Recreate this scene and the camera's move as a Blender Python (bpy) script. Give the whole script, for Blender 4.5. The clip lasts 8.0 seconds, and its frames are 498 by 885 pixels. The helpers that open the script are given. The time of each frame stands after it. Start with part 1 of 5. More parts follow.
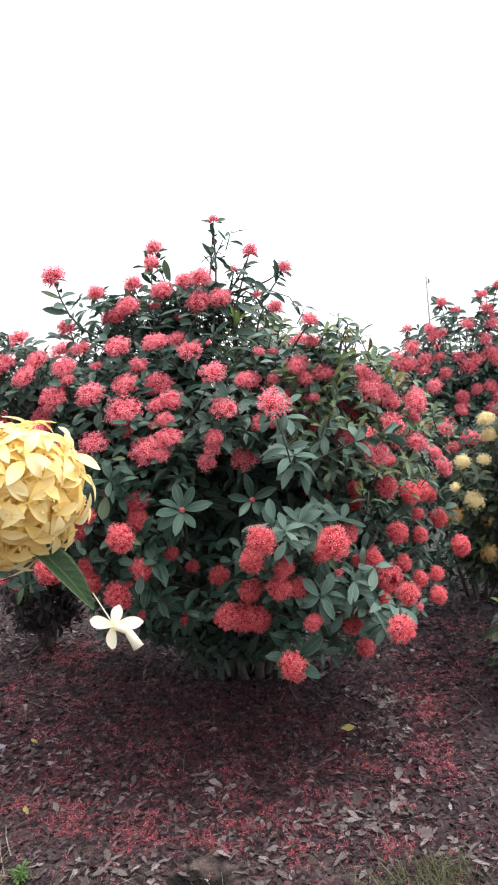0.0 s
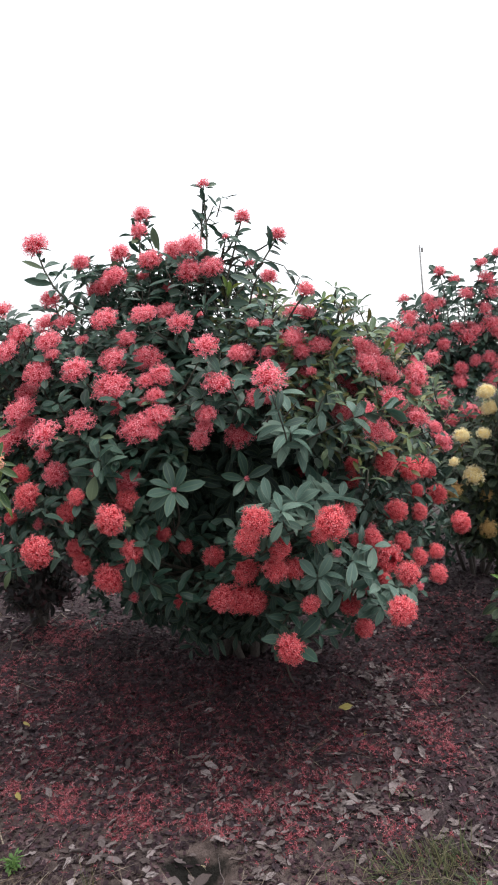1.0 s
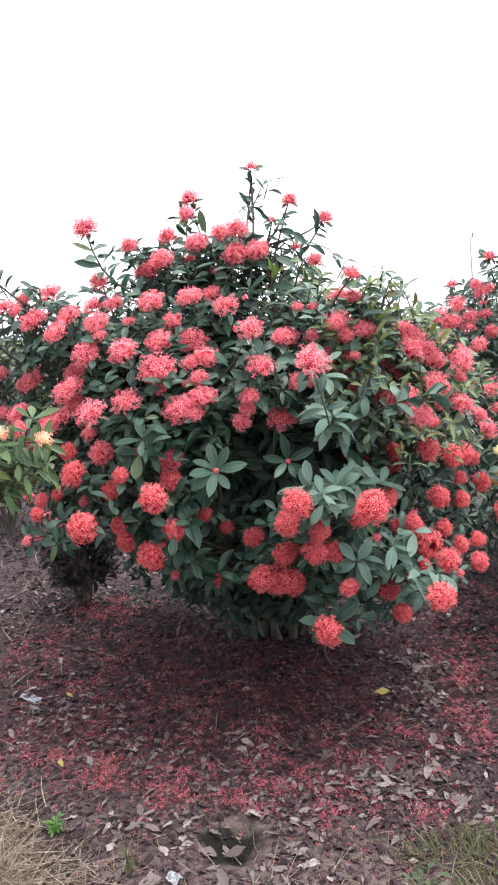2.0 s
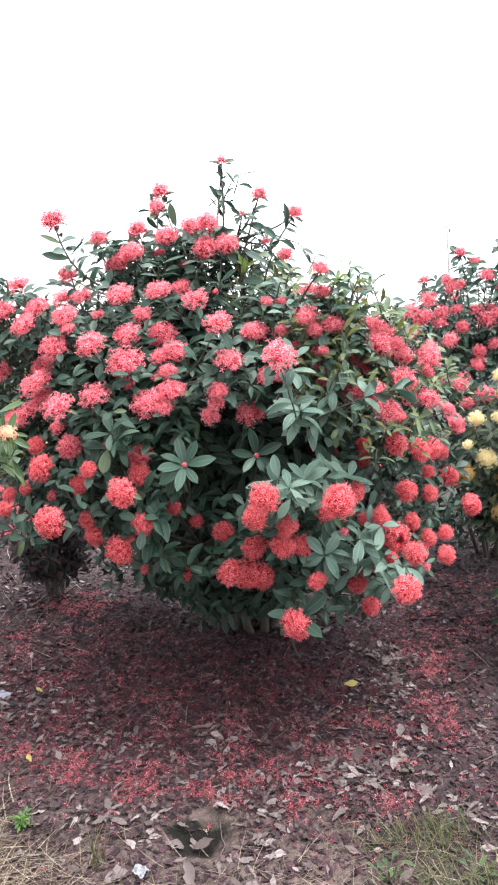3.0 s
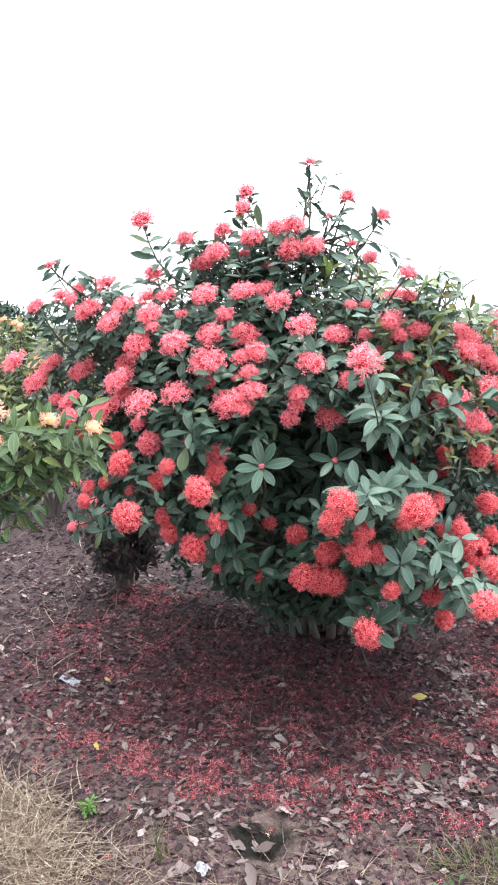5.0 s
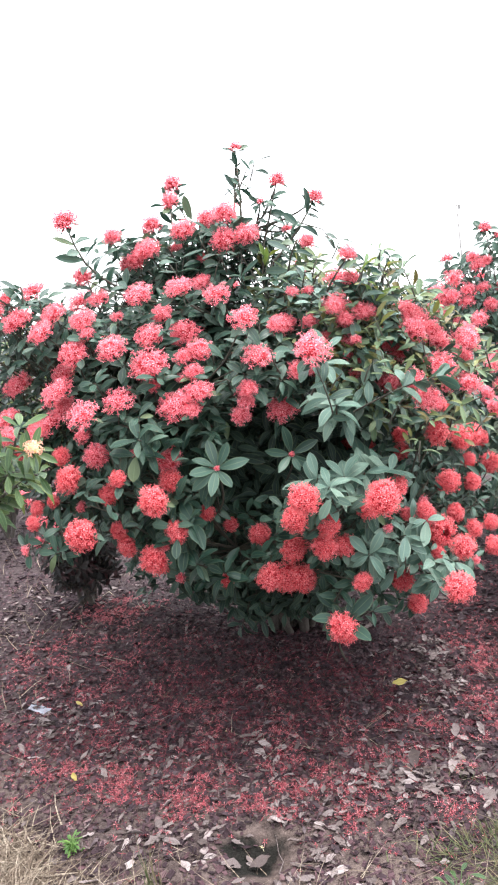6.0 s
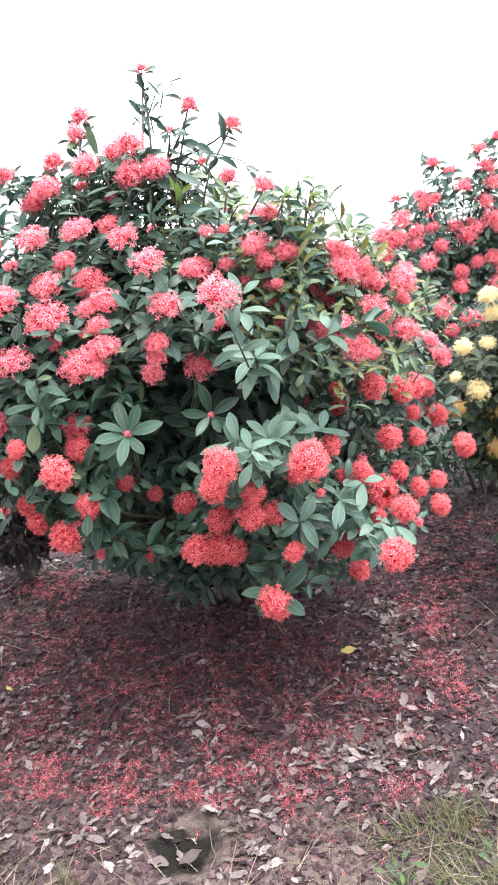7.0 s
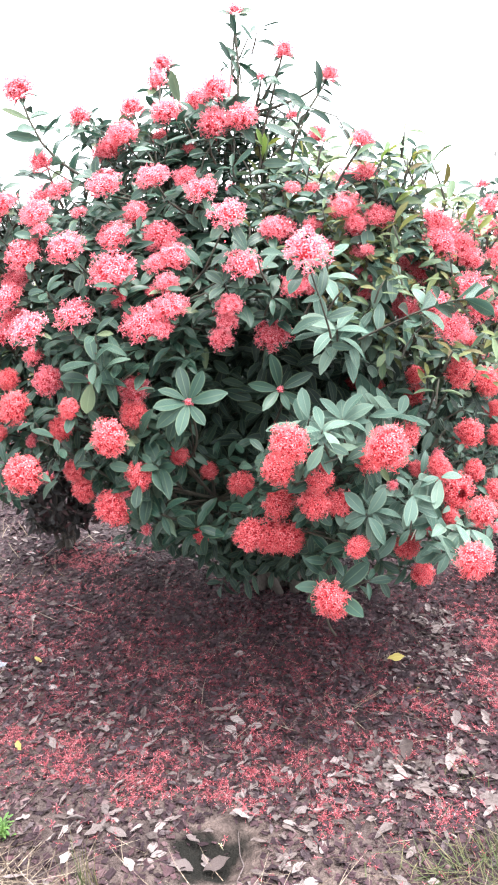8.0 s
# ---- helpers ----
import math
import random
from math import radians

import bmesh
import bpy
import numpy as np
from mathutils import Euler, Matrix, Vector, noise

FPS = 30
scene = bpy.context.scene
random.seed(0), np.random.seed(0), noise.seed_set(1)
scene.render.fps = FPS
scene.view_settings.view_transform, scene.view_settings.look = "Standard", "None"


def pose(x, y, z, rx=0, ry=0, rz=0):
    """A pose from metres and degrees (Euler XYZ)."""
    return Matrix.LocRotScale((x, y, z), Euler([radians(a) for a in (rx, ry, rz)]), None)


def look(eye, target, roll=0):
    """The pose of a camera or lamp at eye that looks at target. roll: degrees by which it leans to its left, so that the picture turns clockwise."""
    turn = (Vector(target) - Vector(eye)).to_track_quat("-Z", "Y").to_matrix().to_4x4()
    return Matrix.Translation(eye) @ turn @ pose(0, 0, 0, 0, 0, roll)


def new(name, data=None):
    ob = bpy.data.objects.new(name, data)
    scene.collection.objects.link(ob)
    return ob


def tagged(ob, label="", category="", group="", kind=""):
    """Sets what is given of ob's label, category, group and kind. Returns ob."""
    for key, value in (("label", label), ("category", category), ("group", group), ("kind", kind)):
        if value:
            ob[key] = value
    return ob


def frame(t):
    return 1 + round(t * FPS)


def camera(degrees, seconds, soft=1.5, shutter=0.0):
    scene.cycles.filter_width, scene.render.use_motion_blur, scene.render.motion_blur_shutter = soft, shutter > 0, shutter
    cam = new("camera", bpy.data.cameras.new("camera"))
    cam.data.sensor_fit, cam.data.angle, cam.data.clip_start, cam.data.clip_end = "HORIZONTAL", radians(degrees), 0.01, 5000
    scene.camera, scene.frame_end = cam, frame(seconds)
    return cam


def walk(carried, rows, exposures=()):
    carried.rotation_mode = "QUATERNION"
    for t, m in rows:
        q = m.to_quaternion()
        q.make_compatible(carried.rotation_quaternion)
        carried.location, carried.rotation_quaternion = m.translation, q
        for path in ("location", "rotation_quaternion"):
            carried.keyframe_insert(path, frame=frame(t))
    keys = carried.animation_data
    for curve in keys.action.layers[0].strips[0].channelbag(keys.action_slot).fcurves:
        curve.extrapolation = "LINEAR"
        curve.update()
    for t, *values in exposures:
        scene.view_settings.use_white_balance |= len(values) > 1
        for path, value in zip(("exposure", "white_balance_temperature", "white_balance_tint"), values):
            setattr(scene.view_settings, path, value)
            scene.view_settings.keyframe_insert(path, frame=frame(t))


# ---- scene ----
# ---- camera ----
cam = camera(39.0, 8.0, 2.1)
PATH = [
    (0, (0.379, -0.331, 1.568), (0.125, 1.646, 1.404), -1.9),
    (0.1, (0.383, -0.298, 1.5675), (0.175, 1.688, 1.4485), -1.6),
    (0.2, (0.386, -0.288, 1.567), (0.183, 1.697, 1.440), -1.8),
    (0.3, (0.377, -0.266, 1.574), (0.175, 1.716, 1.403), -1.7),
    (0.5, (0.372, -0.243, 1.569), (0.142, 1.738, 1.416), -1.8),
    (0.7, (0.368, -0.239, 1.571), (0.119, 1.737, 1.39), -2.0),
    (1, (0.363, -0.232, 1.575), (0.127, 1.739, 1.331), -2.3),
    (1.2, (0.358, -0.249, 1.572), (0.028, 1.709, 1.327), -1.9),
    (2.3, (0.376, -0.256, 1.568), (0.021, 1.691, 1.279), -1.6),
    (2.5, (0.386, -0.26, 1.568), (0.061, 1.695, 1.296), -1.5),
    (2.8, (0.393, -0.255, 1.568), (0.104, 1.704, 1.288), -1.4),
    (3, (0.398, -0.251, 1.569), (0.104, 1.705, 1.269), -1.2),
    (3.5, (0.374, -0.255, 1.569), (0.073, 1.699, 1.263), -1.1),
    (3.8, (0.372, -0.255, 1.571), (-0.023, 1.683, 1.272), -0.4),
    (4, (0.371, -0.255, 1.573), (-0.073, 1.673, 1.279), -0.0),
    (4.2, (0.368, -0.252, 1.584), (-0.108, 1.669, 1.292), 0.5),
    (5.3, (0.355, -0.244, 1.571), (-0.123, 1.675, 1.274), 0.4),
    (5.5, (0.36, -0.231, 1.576), (-0.073, 1.703, 1.301), -0.6),
    (5.7, (0.342, -0.203, 1.582), (-0.024, 1.747, 1.331), -1.0),
    (6, (0.336, -0.149, 1.583), (-0.012, 1.794, 1.26), -4.8),
    (6.2, (0.327, -0.125, 1.588), (0.040, 1.826, 1.255), -4.6),
    (6.5, (0.335, -0.069, 1.569), (-0.005, 1.867, 1.196), -5.8),
    (6.7, (0.372, -0.003, 1.562), (0.039, 1.928, 1.164), -6.3),
    (6.8, (0.41, 0.032, 1.547), (0.109, 1.97, 1.156), -5.9),
    (7, (0.46, 0.099, 1.533), (0.181, 2.028, 1.087), -6.5),
    (7.3, (0.474, 0.134, 1.521), (0.311, 2.071, 1.051), -4.9),
    (7.5, (0.477, 0.155, 1.519), (0.254, 2.09, 1.067), -4.4),
    (7.8, (0.410, 0.205, 1.492), (0.082, 2.125, 1.038), -3.7),
    (8, (0.359, 0.246, 1.469), (-0.033, 2.151, 1.003), -2.2),
]
EXPOSURES = [(0.0, 0.18), (0.3, -0.12), (0.6, -0.28), (1.0, -0.2), (1.2, -0.03), (2.3, 0.7), (5.3, 1.0), (6.5, 1.15), (7.0, 1.29), (7.5, 1.41), (8.0, 1.64)]
walk(cam, [(t, look(eye, target, roll)) for t, eye, target, roll in PATH], EXPOSURES)

# ---- light: a bright white overcast sky ----
world = bpy.data.worlds.new("overcast_sky")
scene.world = world
world.use_nodes = True
wn, wl = world.node_tree.nodes, world.node_tree.links
sky = wn.new("ShaderNodeTexSky")
sky.sky_type, sky.sun_disc = "NISHITA", False
sky.sun_elevation, sky.sun_rotation = radians(76), radians(121)
cloud = wn.new("ShaderNodeMix")
cloud.data_type = "RGBA"
cloud.inputs[0].default_value = 0.82
cloud.inputs[7].default_value = (9.6, 9.7, 9.9, 1)
# an overcast sky is brighter overhead than at the horizon, and brighter over the open field than over the path
way, part_of, lift = wn.new("ShaderNodeTexCoord"), wn.new("ShaderNodeSeparateXYZ"), wn.new("ShaderNodeMapRange")
wl.new(way.outputs["Generated"], part_of.inputs[0])
wl.new(part_of.outputs[2], lift.inputs[0])
for k, v in enumerate((0.0, 1.0, 0.85, 3.1)):
    lift.inputs[k + 1].default_value = v
gain = wn.new("ShaderNodeVectorMath")
gain.operation = "SCALE"
wl.new(sky.outputs[0], cloud.inputs[6])
wl.new(cloud.outputs[2], gain.inputs[0])
side = wn.new("ShaderNodeMapRange")
toward = wn.new("ShaderNodeVectorMath")
toward.operation = "DOT_PRODUCT"
toward.inputs[1].default_value = (0.6, 0.8, 0.0)
wl.new(way.outputs["Generated"], toward.inputs[0])
wl.new(toward.outputs["Value"], side.inputs[0])
for k, v in enumerate((-1.0, 1.0, 0.45, 1.5)):
    side.inputs[k + 1].default_value = v
both = wn.new("ShaderNodeMath")
both.operation = "MULTIPLY"
wl.new(lift.outputs[0], both.inputs[0])
wl.new(side.outputs[0], both.inputs[1])
wl.new(both.outputs[0], gain.inputs["Scale"])
wl.new(gain.outputs[0], wn["Background"].inputs[0])
wn["Background"].inputs[1].default_value = 0.125
sun = new("sun", bpy.data.lights.new("sun", "SUN"))
sun.data.energy, sun.data.angle, sun.data.color = 2.2, radians(30), (1.0, 0.97, 0.93)
sun.matrix_world = look((2.0, 1.0, 9.5), (0, 2.2, 0))

# ---- small tools ----
UP = Vector((0, 0, 1))
# the side the camera looks from; leaf faces are turned towards it
CAMERA_SIDE = Vector((0.12, -1.0, 0.12)).normalized()


def mat_nodes(name):
    m = bpy.data.materials.new(name)
    m.use_nodes = True
    nt = m.node_tree
    return m, nt, nt.nodes["Principled BSDF"], nt.nodes["Material Output"]


def add(nt, kind, **values):
    n = nt.nodes.new(kind)
    for k, v in values.items():
        if k == "op":
            n.operation = v
        elif k == "scale":
            n.inputs["Scale"].default_value = v
        elif k == "detail":
            n.inputs["Detail"].default_value = v
    return n


def ramp(nt, source, stops):
    r = nt.nodes.new("ShaderNodeValToRGB")
    while len(r.color_ramp.elements) < len(stops):
        r.color_ramp.elements.new(0.5)
    for e, (at, col) in zip(r.color_ramp.elements, stops):
        e.position, e.color = at, (*col, 1)
    nt.links.new(source, r.inputs[0])
    return r.outputs[0]


def mixed(nt, fac, a, b, blend="MIX"):
    n = nt.nodes.new("ShaderNodeMix")
    n.data_type, n.blend_type = "RGBA", blend
    for socket, value in ((0, fac), (6, a), (7, b)):
        if isinstance(value, (int, float)):
            n.inputs[socket].default_value = value
        elif isinstance(value, tuple):
            n.inputs[socket].default_value = (*value, 1)
        else:
            nt.links.new(value, n.inputs[socket])
    return n.outputs[2]


def math_node(nt, op, a, b=None):
    n = nt.nodes.new("ShaderNodeMath")
    n.operation = op
    for i, v in enumerate((a, b)):
        if v is None:
            continue
        if isinstance(v, (int, float)):
            n.inputs[i].default_value = v
        else:
            nt.links.new(v, n.inputs[i])
    return n.outputs[0]


def piece_random(nt):
    """One random number for each separate piece, in a joined mesh and for single objects alike."""
    g, o = nt.nodes.new("ShaderNodeNewGeometry"), nt.nodes.new("ShaderNodeObjectInfo")
    return math_node(nt, "FRACT", math_node(nt, "ADD", g.outputs["Random Per Island"], o.outputs["Random"]))


def bump(nt, bsdf, height, strength, distance):
    b = nt.nodes.new("ShaderNodeBump")
    b.inputs["Strength"].default_value, b.inputs["Distance"].default_value = strength, distance
    nt.links.new(height, b.inputs["Height"])
    nt.links.new(b.outputs[0], bsdf.inputs["Normal"])


def thin(nt, bsdf, out, color, share):
    """Lets a share of the light through a thin leaf or petal."""
    t, mx = nt.nodes.new("ShaderNodeBsdfTranslucent"), nt.nodes.new("ShaderNodeMixShader")
    nt.links.new(color, t.inputs[0])
    mx.inputs[0].default_value = share
    nt.links.new(bsdf.outputs[0], mx.inputs[1])
    nt.links.new(t.outputs[0], mx.inputs[2])
    nt.links.new(mx.outputs[0], out.inputs[0])


# ---- materials ----
def leaf_material(name, tones, rough, through_share=0.12, rib_and_edge=(0.16, 0.22, 0.12)):
    m, nt, bsdf, out = mat_nodes(name)
    col = ramp(nt, piece_random(nt), tones)
    uv = nt.nodes.new("ShaderNodeUVMap")
    sep = nt.nodes.new("ShaderNodeSeparateXYZ")
    nt.links.new(uv.outputs[0], sep.inputs[0])
    across = math_node(nt, "ABSOLUTE", math_node(nt, "SUBTRACT", sep.outputs[0], 0.5))
    midrib = math_node(nt, "LESS_THAN", across, 0.035)
    veins = math_node(nt, "SINE", math_node(nt, "ADD", math_node(nt, "MULTIPLY", sep.outputs[1], 70.0), math_node(nt, "MULTIPLY", across, -26.0)))
    patch = add(nt, "ShaderNodeTexNoise", scale=38.0, detail=3.0)
    col = mixed(nt, math_node(nt, "MULTIPLY", patch.outputs[0], 0.55), col, (tones[0][1][0] * 0.5, tones[0][1][1] * 0.5, tones[0][1][2] * 0.5))
    col = mixed(nt, math_node(nt, "MULTIPLY", midrib, 0.3), col, rib_and_edge)
    # pale margin: light caught by the leaf's edge is put into the colour
    col = mixed(nt, math_node(nt, "MULTIPLY", math_node(nt, "GREATER_THAN", across, 0.42), 0.34), col, rib_and_edge)
    nt.links.new(col, bsdf.inputs["Base Color"])
    bsdf.inputs["Roughness"].default_value = rough
    bsdf.inputs["Specular IOR Level"].default_value = 0.34
    bump(nt, bsdf, math_node(nt, "ADD", math_node(nt, "MULTIPLY", veins, 0.1), patch.outputs[0]), 0.45, 0.003)
    thin(nt, bsdf, out, col, through_share)
    return m


def petal_material(name, tones, base, rough=0.55):
    m, nt, bsdf, out = mat_nodes(name)
    col = ramp(nt, piece_random(nt), tones)
    uv = nt.nodes.new("ShaderNodeUVMap")
    sep = nt.nodes.new("ShaderNodeSeparateXYZ")
    nt.links.new(uv.outputs[0], sep.inputs[0])
    throat = ramp(nt, sep.outputs[1], [(0.0, (1, 1, 1)), (0.45, (0, 0, 0))])
    col = mixed(nt, throat, col, base)
    col = mixed(nt, ramp(nt, sep.outputs[1], [(0.6, (0, 0, 0)), (1.0, (0.4, 0.4, 0.4))]), col, tones[-1][1])
    nt.links.new(col, bsdf.inputs["Base Color"])
    bsdf.inputs["Roughness"].default_value = rough
    bsdf.inputs["Specular IOR Level"].default_value = 0.3
    thin(nt, bsdf, out, col, 0.36)
    return m


def bark_material(name, dark, light):
    m, nt, bsdf, out = mat_nodes(name)
    n = add(nt, "ShaderNodeTexNoise", scale=55.0, detail=5.0)
    nt.links.new(ramp(nt, n.outputs[0], [(0.3, dark), (0.7, light)]), bsdf.inputs["Base Color"])
    bsdf.inputs["Roughness"].default_value = 0.85
    bump(nt, bsdf, n.outputs[0], 0.6, 0.004)
    return m


LEAF = leaf_material("green_leaf", [(0.0, (0.018, 0.048, 0.036)), (0.4, (0.030, 0.076, 0.056)), (0.8, (0.055, 0.120, 0.088)), (0.97, (0.10, 0.165, 0.125)), (1.0, (0.12, 0.16, 0.075))], 0.34, 0.2)
# darker copy of green_leaf: shade inside the shrubs is put into its colour
LEAF_DARK = leaf_material("dark_shaded_leaf", [(0.0, (0.016, 0.036, 0.029)), (0.6, (0.026, 0.055, 0.043)), (1.0, (0.042, 0.08, 0.058))], 0.55)
LEAF_YOUNG = leaf_material("young_leaf", [(0.0, (0.09, 0.18, 0.055)), (0.4, (0.17, 0.28, 0.06)), (0.75, (0.23, 0.31, 0.055)), (1.0, (0.34, 0.29, 0.05))], 0.36, 0.3, (0.3, 0.34, 0.12))
LEAF_BRIGHT = leaf_material("bright_leaf", [(0.0, (0.027, 0.060, 0.026)), (0.5, (0.05, 0.10, 0.034)), (0.82, (0.075, 0.125, 0.036)), (1.0, (0.16, 0.19, 0.045))], 0.36, 0.2, (0.22, 0.30, 0.12))
LEAF_FIELD = leaf_material("field_shrub_leaf", [(0.0, (0.05, 0.09, 0.04)), (0.45, (0.11, 0.16, 0.055)), (0.8, (0.20, 0.22, 0.065)), (1.0, (0.30, 0.20, 0.08))], 0.4, 0.25, (0.24, 0.26, 0.12))
# glossier and paler leaf: the sky's sheen on these boughs is put into its colour
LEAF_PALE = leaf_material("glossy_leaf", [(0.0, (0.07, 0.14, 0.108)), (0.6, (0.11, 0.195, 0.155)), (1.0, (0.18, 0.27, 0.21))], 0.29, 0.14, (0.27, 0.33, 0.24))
LEAF_OLIVE = leaf_material("olive_leaf", [(0.0, (0.011, 0.022, 0.013)), (0.5, (0.019, 0.036, 0.018)), (0.88, (0.034, 0.058, 0.022)), (0.96, (0.07, 0.09, 0.025)), (1.0, (0.14, 0.15, 0.03))], 0.55, 0.12, (0.14, 0.18, 0.08))
LEAF_MAROON = leaf_material("maroon_leaf", [(0.0, (0.012, 0.012, 0.013)), (0.5, (0.024, 0.026, 0.023)), (0.8, (0.045, 0.024, 0.026)), (1.0, (0.10, 0.03, 0.035))], 0.6, 0.08, (0.06, 0.04, 0.04))
LEAF_FRESH = leaf_material("fresh_leaf", [(0.0, (0.07, 0.17, 0.045)), (1.0, (0.15, 0.27, 0.06))], 0.38, 0.25, (0.3, 0.4, 0.14))
LEAF_MIXED = leaf_material("ageing_leaf", [(0.0, (0.075, 0.12, 0.07)), (0.35, (0.12, 0.20, 0.11)), (0.6, (0.17, 0.24, 0.12)), (0.74, (0.17, 0.20, 0.05)), (0.86, (0.14, 0.09, 0.035)), (0.95, (0.20, 0.22, 0.045)), (1.0, (0.19, 0.12, 0.04))], 0.42, 0.22, (0.25, 0.24, 0.12))
RED = petal_material("coral_red_petal", [(0.0, (0.86, 0.175, 0.23)), (0.5, (0.905, 0.27, 0.335)), (0.85, (0.935, 0.375, 0.43)), (1.0, (0.955, 0.53, 0.57))], (0.80, 0.115, 0.155))
# deeper red, for the lower heads
RED_DEEP = petal_material("deep_red_petal", [(0.0, (0.84, 0.13, 0.15)), (0.5, (0.885, 0.205, 0.23)), (0.85, (0.915, 0.29, 0.315)), (1.0, (0.94, 0.40, 0.42))], (0.78, 0.09, 0.112))
# darker than the petals: shade in the gaps between florets is in this tone
BUD = petal_material("shaded_red_bud", [(0.0, (0.50, 0.035, 0.055)), (1.0, (0.68, 0.075, 0.095))], (0.42, 0.03, 0.045))
YELLOW = petal_material("pale_yellow_petal", [(0.0, (0.82, 0.69, 0.36)), (0.5, (0.86, 0.78, 0.52)), (1.0, (0.89, 0.86, 0.70))], (0.80, 0.64, 0.28))
CREAM = petal_material("cream_petal", [(0.0, (0.86, 0.80, 0.60)), (1.0, (0.90, 0.87, 0.74))], (0.84, 0.78, 0.52))
YELLOW_BUD = petal_material("yellow_bud", [(0.0, (0.86, 0.68, 0.26)), (1.0, (0.90, 0.78, 0.40))], (0.82, 0.62, 0.2))
NODDING = petal_material("warm_yellow_petal", [(0.0, (0.84, 0.62, 0.22)), (0.5, (0.88, 0.72, 0.34)), (1.0, (0.90, 0.82, 0.52))], (0.80, 0.56, 0.16))
OCHRE = petal_material("withered_petal", [(0.0, (0.42, 0.25, 0.10)), (0.5, (0.58, 0.38, 0.14)), (1.0, (0.70, 0.52, 0.24))], (0.40, 0.24, 0.09), 0.7)
ORANGE = petal_material("orange_pink_petal", [(0.0, (0.84, 0.32, 0.26)), (0.5, (0.88, 0.44, 0.34)), (1.0, (0.90, 0.58, 0.44))], (0.84, 0.48, 0.24))
FADED = petal_material("fallen_petal", [(0.0, (0.19, 0.03, 0.045)), (0.4, (0.36, 0.065, 0.088)), (0.75, (0.50, 0.13, 0.155)), (1.0, (0.54, 0.31, 0.31))], (0.36, 0.07, 0.075), 0.7)
# darker fallen petals: shade beneath the shrub is put into their colour
SHADED_PETAL = petal_material("shaded_fallen_petal", [(0.0, (0.06, 0.016, 0.025)), (0.5, (0.12, 0.03, 0.043)), (0.85, (0.20, 0.046, 0.062)), (1.0, (0.30, 0.09, 0.105))], (0.10, 0.024, 0.034), 0.8)
BARK = bark_material("grey_brown_bark", (0.03, 0.025, 0.022), (0.09, 0.074, 0.063))
TWIG = bark_material("green_brown_twig", (0.028, 0.028, 0.022), (0.065, 0.06, 0.043))


def dead_leaf_material(name, tones):
    m, nt, bsdf, out = mat_nodes(name)
    col = ramp(nt, piece_random(nt), tones)
    n = add(nt, "ShaderNodeTexNoise", scale=60.0, detail=6.0)
    col = mixed(nt, ramp(nt, n.outputs[0], [(0.42, (0, 0, 0)), (0.68, (0.85, 0.85, 0.85))]), col, (tones[0][1][0] * 0.6, tones[0][1][1] * 0.55, tones[0][1][2] * 0.5))
    nt.links.new(col, bsdf.inputs["Base Color"])
    bsdf.inputs["Roughness"].default_value = 0.8
    bsdf.inputs["Specular IOR Level"].default_value = 0.16
    bump(nt, bsdf, n.outputs[0], 0.8, 0.005)
    thin(nt, bsdf, out, col, 0.1)
    return m


DRY_PALE = dead_leaf_material("pale_dry_leaf", [(0.0, (0.12, 0.094, 0.092)), (0.35, (0.20, 0.162, 0.158)), (0.75, (0.285, 0.236, 0.234)), (1.0, (0.35, 0.298, 0.294))])
DRY_DARK = dead_leaf_material("brown_dry_leaf", [(0.0, (0.027, 0.0178, 0.022)), (0.5, (0.055, 0.0375, 0.045)), (0.85, (0.09, 0.066, 0.074)), (1.0, (0.15, 0.118, 0.124))])
CRUMB = dead_leaf_material("leaf_crumbs", [(0.0, (0.027, 0.017, 0.021)), (0.5, (0.064, 0.038, 0.046)), (0.8, (0.11, 0.06, 0.068)), (1.0, (0.18, 0.128, 0.128))])
STRAW = dead_leaf_material("dry_straw", [(0.0, (0.095, 0.069, 0.052)), (0.5, (0.22, 0.172, 0.132)), (1.0, (0.40, 0.335, 0.265))])
GRASS = leaf_material("grass_blade", [(0.0, (0.05, 0.078, 0.028)), (0.45, (0.105, 0.118, 0.045)), (0.75, (0.17, 0.14, 0.07)), (1.0, (0.25, 0.19, 0.115))], 0.6, 0.2)
GOLD_LEAF = leaf_material("yellowed_leaf", [(0.0, (0.40, 0.33, 0.09)), (1.0, (0.46, 0.37, 0.12))], 0.5, 0.2, (0.6, 0.5, 0.2))


